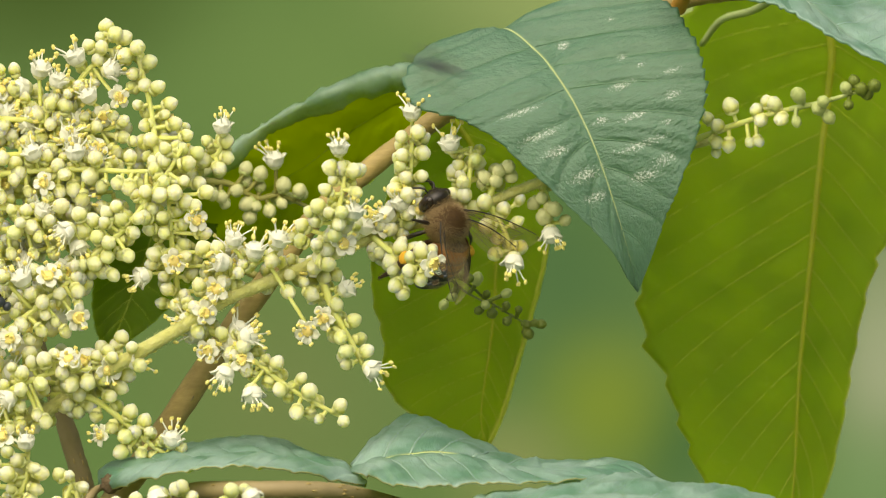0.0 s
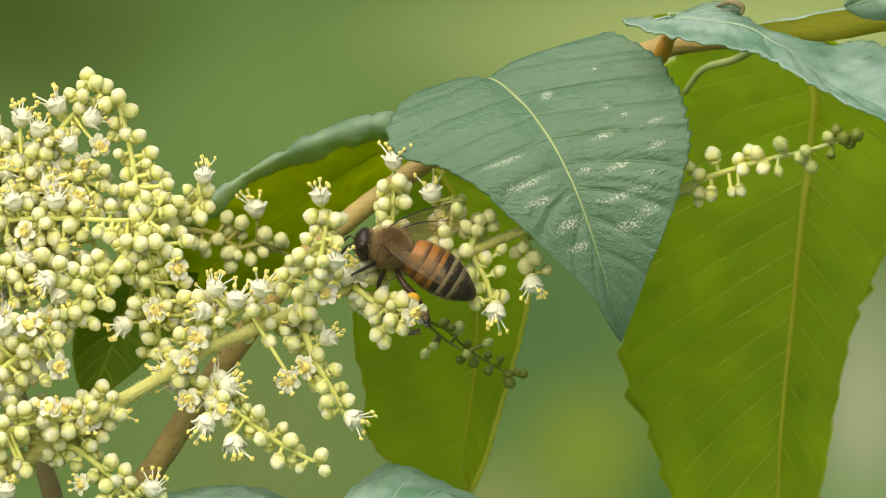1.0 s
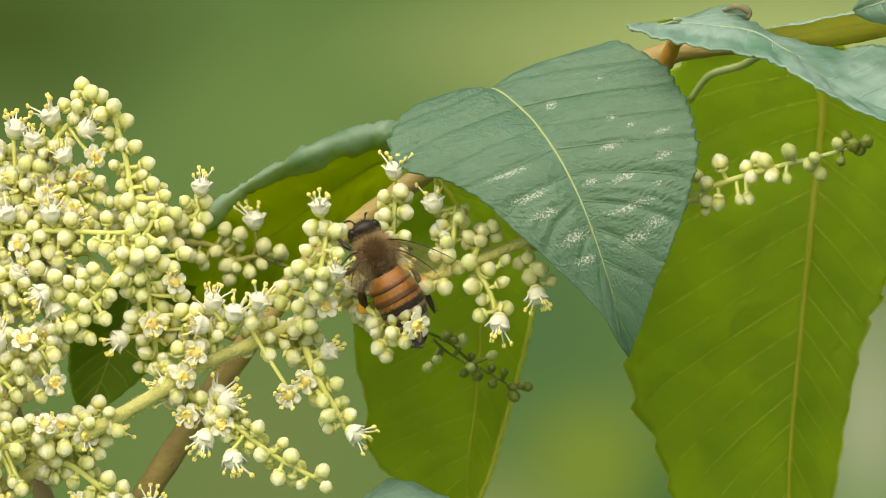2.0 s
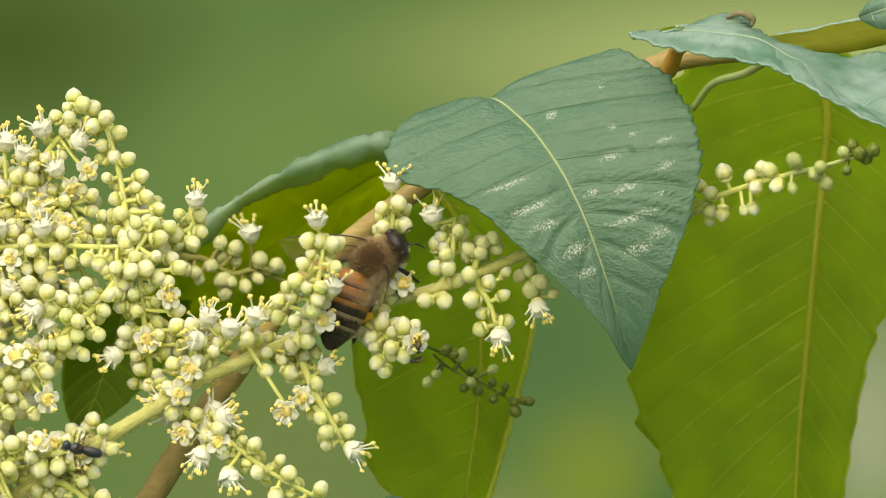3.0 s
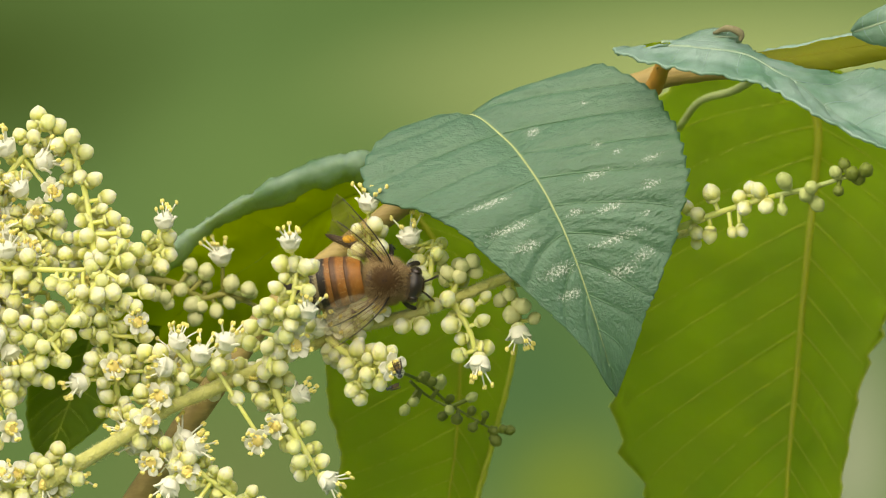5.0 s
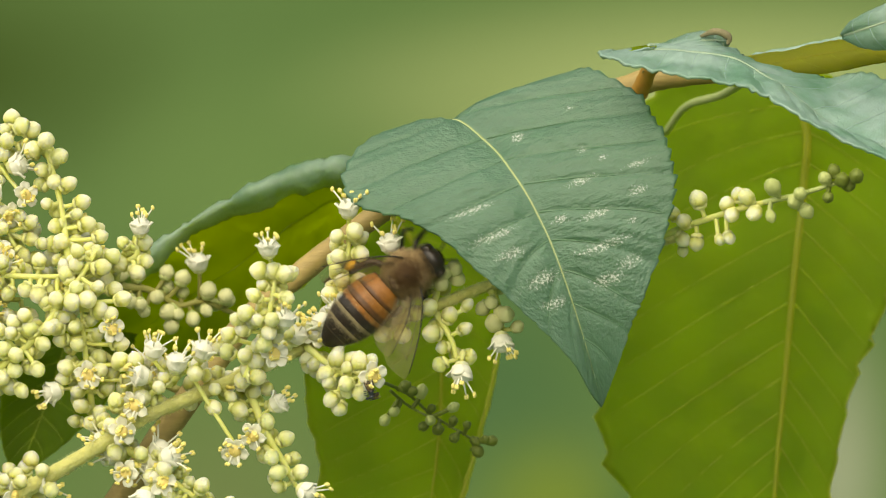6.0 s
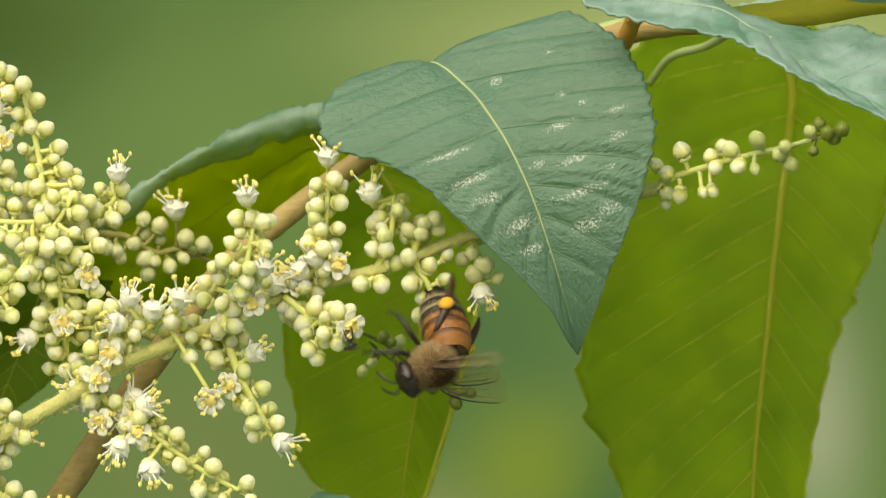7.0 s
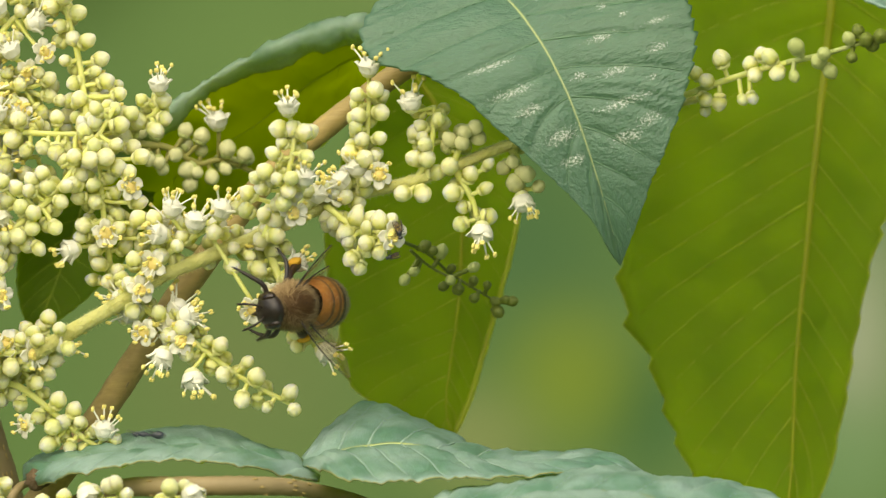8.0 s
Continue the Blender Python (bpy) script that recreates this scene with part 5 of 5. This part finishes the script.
        for key, joints in spec.items():
            rad = [0.17, 0.21, 0.16, 0.08] if key != "h" else [0.22, 0.27, 0.40, 0.26, 0.10]
            root = Vector(joints[0])
            legs[key + nm] = child("leg", leg_mesh([Vector(j) - root for j in joints], rad, 1.0, key == "h", rng), bee, pose(*(root * MM)))
            if key == "h":
                mid = Vector(joints[2]) - root
                lump = lambda x, y, z: tuple(c * (1 + 0.12 * noise.noise((x * 3, y * 3, z * 3))) for c in (x, y, z))
                child("pollen_load", mesh_of("pollen_load", *scaled(ball_data(mid + Vector((0.1, s * 0.30, 0.1)), (0.62, 0.36, 0.55), 12, 8, lump)), POLLEN), legs["h" + nm], label="orange pollen load")
    return bee, abd, wings, legs


bee, bee_abdomen, bee_wings, bee_legs = build_bee()
bee.scale = (1.07, 1.07, 1.07)


def bee_pose(u, v, d, heading, tilt=0, roll=0):
    """Thorax place on the plan grid and depth; heading counterclockwise from the right, tilt of the head towards the eye, roll of the back."""
    base = Matrix(((1, 0, 0, 0), (0, 0, -1, 0), (0, 1, 0, 0), (0, 0, 0, 1)))
    m = Matrix.Rotation(radians(heading), 4, (0, -1, 0)) @ Matrix.Rotation(radians(-tilt), 4, "Z") @ Matrix.Rotation(radians(-roll), 4, "X") @ base
    return Matrix.Translation(spot(u, v, d)) @ m


# ---- small dark insects ----
def small_insect(name, label, length, striped, spread):
    ob = thing(name, label, "insect")
    q = length
    child("head", mesh_of("head", *scaled(ball_data((0.42 * q, 0, 0), (0.12 * q, 0.15 * q, 0.14 * q), 10, 7)), FLY), ob)
    child("thorax", mesh_of("thorax", *scaled(ball_data((0.15 * q, 0, 0.02 * q), (0.20 * q, 0.16 * q, 0.16 * q), 12, 8)), FLY), ob)
    child("abdomen", mesh_of("abdomen", *scaled(ball_data((-0.25 * q, 0, 0), (0.30 * q, 0.15 * q, 0.14 * q), 12, 8)), FLY), ob)
    if striped:
        for x in (-0.12, -0.3):
            child("stripe", mesh_of("stripe", *scaled(ball_data((x * q, 0, 0.01 * q), (0.035 * q, 0.152 * q, 0.142 * q), 12, 8)), STRIPE), ob)
    for s in (1, -1):
        w = wing_mesh(0.75 * q, 0.28 * q, 3)
        if s < 0:
            for v in w.vertices:
                v.co.y = -v.co.y
        child("wing", w, ob, pose(0.12 * q * MM, s * 0.08 * q * MM, 0.14 * q * MM, 0, 0, -s * spread))
        for x in (0.25, 0.12, 0.0):
            child("leg", mesh_of("leg", *scaled(tube_data(spline([(x * q, s * 0.1 * q, -0.08 * q), ((x + 0.02) * q, s * 0.28 * q, -0.12 * q), (x * q, s * 0.36 * q, -0.28 * q)], 6), [0.022 * q] * 6, 5)), FLY), ob)
    return ob


flower_guest = small_insect("small_bee", "tiny black insect with yellow stripes feeding on a white flower", 1.45, True, 12)
edge_guest = small_insect("fly", "dark insect resting among the buds", 3.2, True, 15)
edge_guest.matrix_basis = Matrix.Translation(spot(-10, 530, -4.5)) @ Matrix.Rotation(radians(-30), 4, (0, -1, 0)) @ Matrix.Rotation(radians(60), 4, "X")
hidden_guest = small_insect("fly", "tiny dark insect under the flower spray", 1.1, False, 8)
hidden_guest.matrix_basis = bee_pose(766, 501, -5.2, 200, 0, 20)
flying_guest = small_insect("fly", "small dark fly passing in flight", 3.4, False, 70)


def build_ant():
    ob = thing("ant", "small dark ant walking on a low leaf", "ant")
    child("head", mesh_of("head", *scaled(ball_data((1.25, 0, 0.1), (0.36, 0.34, 0.28), 12, 8)), FLY), ob)
    child("thorax", mesh_of("thorax", *scaled(ball_data((0.45, 0, 0.1), (0.55, 0.24, 0.26), 12, 8)), FLY), ob)
    child("waist", mesh_of("waist", *scaled(ball_data((-0.22, 0, 0.05), (0.18, 0.13, 0.17), 10, 6)), FLY), ob)
    child("abdomen", mesh_of("abdomen", *scaled(ball_data((-0.95, 0, 0.1), (0.66, 0.42, 0.40), 14, 9)), FLY), ob)
    for s in (1, -1):
        child("antenna", mesh_of("antenna", *scaled(tube_data(spline([(1.5, s * 0.15, 0.2), (1.8, s * 0.4, 0.35), (2.2, s * 0.45, 0.1)], 8), [0.045] * 8, 5)), FLY), ob)
        for x, r in ((0.75, 0.5), (0.45, 0.0), (0.15, -0.6)):
            child("leg", mesh_of("leg", *scaled(tube_data(spline([(x, s * 0.15, 0), (x + r * 0.5, s * 0.6, 0.25), (x + r, s * 0.95, -0.3)], 8), [0.05] * 8, 5)), FLY), ob)
    return ob


walking_ant = build_ant()
walking_ant.scale = (0.85, 0.85, 0.85)


# ---- movement ----
def motions():
    rows = [
        (0, 791, 395, -3, 116, 0, -40), (0.1, 793, 388, -3, 117, 0, -40), (0.2, 786, 387, -3, 116, 0, -40), (0.3, 788, 380, -3, 117, 0, -40),
        (0.4, 791, 379, -3, 124, 0, -38), (0.5, 785, 381, -3, 129, 0, -36), (0.6, 780, 372, -3, 140, 0, -38), (0.7, 767, 367, -3, 155, 0, -42),
        (0.8, 754, 359, -3, 163, 0, -48), (0.9, 736, 356, -3, 168, 0, -52), (1.0, 723, 352, -3, 169, 0, -52), (1.1, 721, 351, -3, 168, 0, -50),
        (1.2, 715, 350, -3, 166, 0, -44), (1.3, 690, 334, -3, 158, -5, -32), (1.4, 682, 328, -3, 154, -8, -26), (1.5, 682, 335, -3, 147, -8, -22),
        (1.7, 699, 347, -3, 134, -12, -15), (2.2, 690, 340, -3.2, 106, -18, -6), (2.8, 676, 327, -3.5, 78, -25, 0), (2.9, 687, 325, -3.5, 52, -10, 10),
        (3.0, 696, 331, -3.5, 32, 0, 18), (3.1, 725, 358, -3.5, 26, 0, 14), (3.2, 728, 358, -3.5, 22, 0, 12), (3.3, 731, 361, -3.5, 16, 0, 10),
        (3.4, 730, 362, -3.5, 8, 0, 8), (3.5, 727, 361, -3.5, 3, 0, 8), (3.6, 724, 356, -3.5, 1, 0, 7), (3.8, 732, 353, -3.5, -3, 0, 6),
        (4.0, 745, 356, -3.5, -10, 0, 5), (4.2, 749, 358, -3.5, -20, 0, 2), (4.4, 756, 364, -3.5, -24, 0, 0), (4.6, 755, 363, -3.5, -26, 0, 0),
        (4.7, 749, 350, -3.5, -25, 0, 0), (5.3, 768, 318, -3.5, 18, 0, -3), (5.8, 781, 285, -3.5, 54, 0, -5), (5.9, 787, 288, -3.5, 48, 0, -5),
        (6.0, 823, 305, -3, 28, 0, -5), (6.1, 884, 360, -3.5, 18, 0, 20), (6.2, 899, 351, -3.5, 4, 0, 25), (6.3, 916, 387, -3.5, -22, 0, 10),
        (6.4, 934, 409, -3.5, -36, 0, 5), (6.5, 911, 433, -3.5, -44, 0, 0), (6.6, 921, 450, -3.5, -45, 0, 0), (6.7, 919, 463, -3.5, -51, 5, 0),
        (6.8, 923, 484, -3.5, -54, 8, 0), (6.9, 918, 505, -3.5, -60, 10, 4), (6.95, 912, 520, -3.5, -100, 10, 30), (7.0, 899, 531, -3.5, -150, 10, 50),
        (7.1, 872, 526, -3, -180, 8, 66), (7.2, 843, 529, -3, -195, 5, 70), (7.3, 830, 538, -3, -201, 8, 66), (7.4, 800, 551, -3.5, -194, 8, 58),
        (7.5, 696, 577, -6, -222, 12, 32), (7.6, 688, 559, -8, -201, 5, 34), (7.7, 645, 562, -8.5, -186, 20, 24), (7.8, 565, 573, -8.5, -191, 8, 20),
        (7.9, 607, 577, -8.5, -175, 36, 4), (8.0, 606, 580, -8.5, -168, 42, 0),
    ]
    walk(bee, [(r[0], bee_pose(*r[1:])) for r in rows])

    # abdomen: sideways swing and curl at the waist
    bend = [
        (0, -12, 70), (0.1, -10, 70), (0.2, 2, 58), (0.3, -4, 44), (0.4, -18, 26), (0.5, -20, 15), (0.6, -24, 16), (0.7, -24, 26),
        (0.8, -20, 30), (0.9, -16, 30), (1.0, -10, 20), (1.1, -7, 19), (1.2, -10, 16), (1.3, -17, 15), (1.4, -14, 12), (1.5, -10, 4),
        (1.7, 8, 30), (2.8, 4, -10), (2.9, 26, 4), (3.0, 36, 10), (3.1, 26, 6), (3.2, 26, 4), (3.3, 23, 10), (3.4, 18, 12),
        (3.5, 17, 12), (3.6, 17, 12), (3.8, 15, 10), (4.0, 14, 6), (4.2, 17, 0), (4.4, 15, -2), (4.6, 16, -2), (4.7, 24, 4),
        (5.8, -3, 10), (5.9, 5, 12), (6.0, 15, 4), (6.1, -16, 14), (6.2, -7, 16), (6.3, 10, 10), (6.4, 24, 2), (6.5, 26, 22),
        (6.6, 22, 28), (6.7, 16, 30), (6.8, 11, 31), (6.9, 10, 28), (7.0, 18, 70), (7.1, -2, 56), (7.2, -4, 32), (7.3, 14, 36),
        (7.4, 4, 28), (7.5, -38, 30), (7.6, -10, 31), (7.7, -25, 29), (7.8, -16, 24), (7.9, -10, 30), (8.0, -6, 26),
    ]
    walk(bee_abdomen, [(t, pose(-1.75 * MM, 0, -0.1 * MM, 0, -c, y)) for t, y, c in bend])

    # wings: sweep outwards from the back, left and right
    sweep = [
        (0, 12, 44, -12, 16), (0.5, 14, 46, -8, 16), (0.7, 30, 40, -2, 14), (1.0, 44, 32, 8, 12), (1.2, 46, 30, 16, 12), (1.3, 54, 28, 44, 12),
        (1.5, 56, 26, 52, 12), (1.7, 54, 32, 52, 16), (2.8, 36, 60, 20, 44), (3.0, 32, 68, 12, 48), (3.2, 38, 67, 14, 42), (3.5, 44, 65, 16, 36),
        (4.0, 47, 65, 12, 40), (4.6, 53, 53, 6, 44), (5.0, 44, 52, 8, 36), (5.8, 24, 52, 16, 8), (6.0, 23, 53, 16, 4), (6.2, 50, 45, 40, 40),
        (6.4, 48, 36, 30, 34), (6.6, 47, 32, 28, 32), (6.8, 60, 40, 36, 36), (6.9, 80, 52, 50, 40), (7.0, 50, 40, 0, 50), (7.2, 70, 60, 4, 28),
        (7.4, 66, 45, 0, 20), (7.6, 65, 32, -8, 12), (7.8, 56, 33, -16, 22), (8.0, 47, 23, -12, -16),
    ]
    # how far each wing turns on its own length, left and right
    turn_t = (0, 1.2, 1.5, 2.8, 3.5, 4.2, 5.0, 5.8, 6.2, 6.6, 6.9, 7.2, 7.6, 8.0)
    turn_l = (0, 10, 0, 35, 8, 42, 40, 45, 20, 50, 10, 30, 45, 20)
    turn_r = (52, 50, 45, 10, 25, 45, 30, 5, 20, 50, 30, 30, 20, 52)
    for key, x, z, extra, less in (("f", 0.3, 1.05, 0, 0), ("h", -0.5, 0.88, -10, 4)):
        walk(bee_wings[key + "l"], [(t, pose(x * MM, 1.25 * MM, z * MM, np.interp(t, turn_t, turn_l), la - less, -(a + extra))) for t, a, b, la, lb in sweep])
        walk(bee_wings[key + "r"], [(t, pose(x * MM, -1.25 * MM, z * MM, -np.interp(t, turn_t, turn_r), lb - less, b + extra)) for t, a, b, la, lb in sweep])

    # legs reach for their holds, and feel their way between
    holds = {
        "fl": [(0, 35, -50, 40), (1.0, 25, -30, 30), (3.0, 0, 45, 0), (4.6, 0, 45, 0), (7.0, 10, 50, 50), (7.2, 0, 35, 20), (7.3, -5, -20, -10), (7.8, 0, 45, 0), (8.0, 0, 75, 10)],
        "ml": [(0, -45, -10, 0), (1.0, -50, -5, -10), (3.0, -30, 0, 0), (4.6, -25, 0, 0), (6.0, 0, -25, -20), (7.2, -30, 15, 10), (7.3, -30, 15, 10), (7.9, -35, 0, 0), (8.0, -35, 0, 0)],
        "hl": [(0, 15, -15, -40), (1.0, 5, 0, -10), (6.3, 8, 20, 5), (6.6, 10, 35, 10), (6.8, 10, 30, 10), (7.0, 10, 5, 10), (7.2, -45, -30, 40), (7.3, -55, -40, 30), (7.4, -50, -30, 20)],
        "fr": [(3.0, 0, 45, 0), (4.6, 0, 50, 0), (6.0, -10, 35, -60), (6.6, -5, 55, -30), (7.9, -15, 0, -30), (8.0, -15, 0, -30)],
        "mr": [(0, -35, 25, -40), (3.0, 30, 0, 0), (4.6, 28, 0, 0), (6.6, 10, 10, -10), (7.9, -50, -5, -10), (8.0, -60, -5, -10)],
        "hr": [(7.9, 0, 10, 10), (8.0, 0, 10, 10)],
    }
    rng = random.Random(8)
    for key, leg in bee_legs.items():
        base = leg.matrix_basis.translation.copy()
        held = {h[0]: h[1:] for h in holds[key]}
        free = {t: (rng.uniform(-10, 10), rng.uniform(-10, 10), rng.uniform(-12, 12)) for t in (0, 0.6, 1.5, 2.2, 3.0, 3.5, 4.0, 4.5, 5.2, 5.8, 6.2, 6.9, 7.5, 8.0)}
        turns = {t: r for t, r in free.items() if all(abs(t - h) > 0.15 for h in held) and not (3.0 < t < 4.6 and 3.0 in held)} | held
        walk(leg, [(t, pose(*base, *turns[t])) for t in sorted(turns)])

    # the hanging leaf sways about its fold
    sway = [(0, -6, -6), (0.5, -4, -4), (1.0, -3, -5), (1.5, -1, 0), (3.0, -2, 0), (3.5, 0, 0), (4.5, -2, -3), (6.0, 0, -2), (6.5, -5, -16), (7.0, -6, -11), (7.5, -3, -4), (8.0, -4, -6)]
    walk(front_leaf, [(t, Matrix.Translation(Vector((dx * K, 0, -dz * K)))) for t, dx, dz in sway])

    guest = [(0, 785, 478, 0), (0.5, 759, 462, 0), (1, 785, 478, 0), (1.5, 776, 497, 0), (3, 768, 477, 0), (3.5, 777, 475, 0), (4.5, 780, 466, 0), (6, 762, 490, 0), (6.5, 773, 491, 0), (7, 764, 486, 0), (7.5, 776, 467, 0), (8, 776, 460, 0)]
    walk(flower_guest, [(g[0], bee_pose(g[1], g[2], -6.0, -75, 0, 10)) for g in guest])

    fly = [(0, 775, 118, 170), (0.1, 1340, 378, 175), (0.2, 989, 429, 185), (0.3, 903, 544, 215), (0.4, 987, 325, 160), (0.5, 781, 288, 178), (0.7, 529, -365, 130), (1.5, 1700, -1000, 100),
           (2.1, 2500, -300, 130), (2.7, 2300, 600, 170), (2.8, 1900, 690, 175), (2.9, 1136, 650, 178), (3.0, 196, 648, 165), (3.1, 547, 411, 110), (3.2, 740, -520, 80), (4.5, 760, -1500, 90), (8, 760, -1500, 90)]
    walk(flying_guest, [(g[0], bee_pose(g[1], g[2], -18.0, g[3], 0, 40)) for g in fly])

    ant = [(0, 700, 1000, 180), (6.5, 700, 1000, 170), (7.2, 672, 880, 140), (7.4, 638, 804, 165), (7.6, 611, 803, 168), (7.7, 572, 803, 172), (7.8, 544, 809, 174), (7.9, 481, 803, 176), (8.0, 375, 787, 178)]
    walk(walking_ant, [(g[0], bee_pose(g[1], g[2], -5.0, g[3], 0, -70)) for g in ant])


motions()
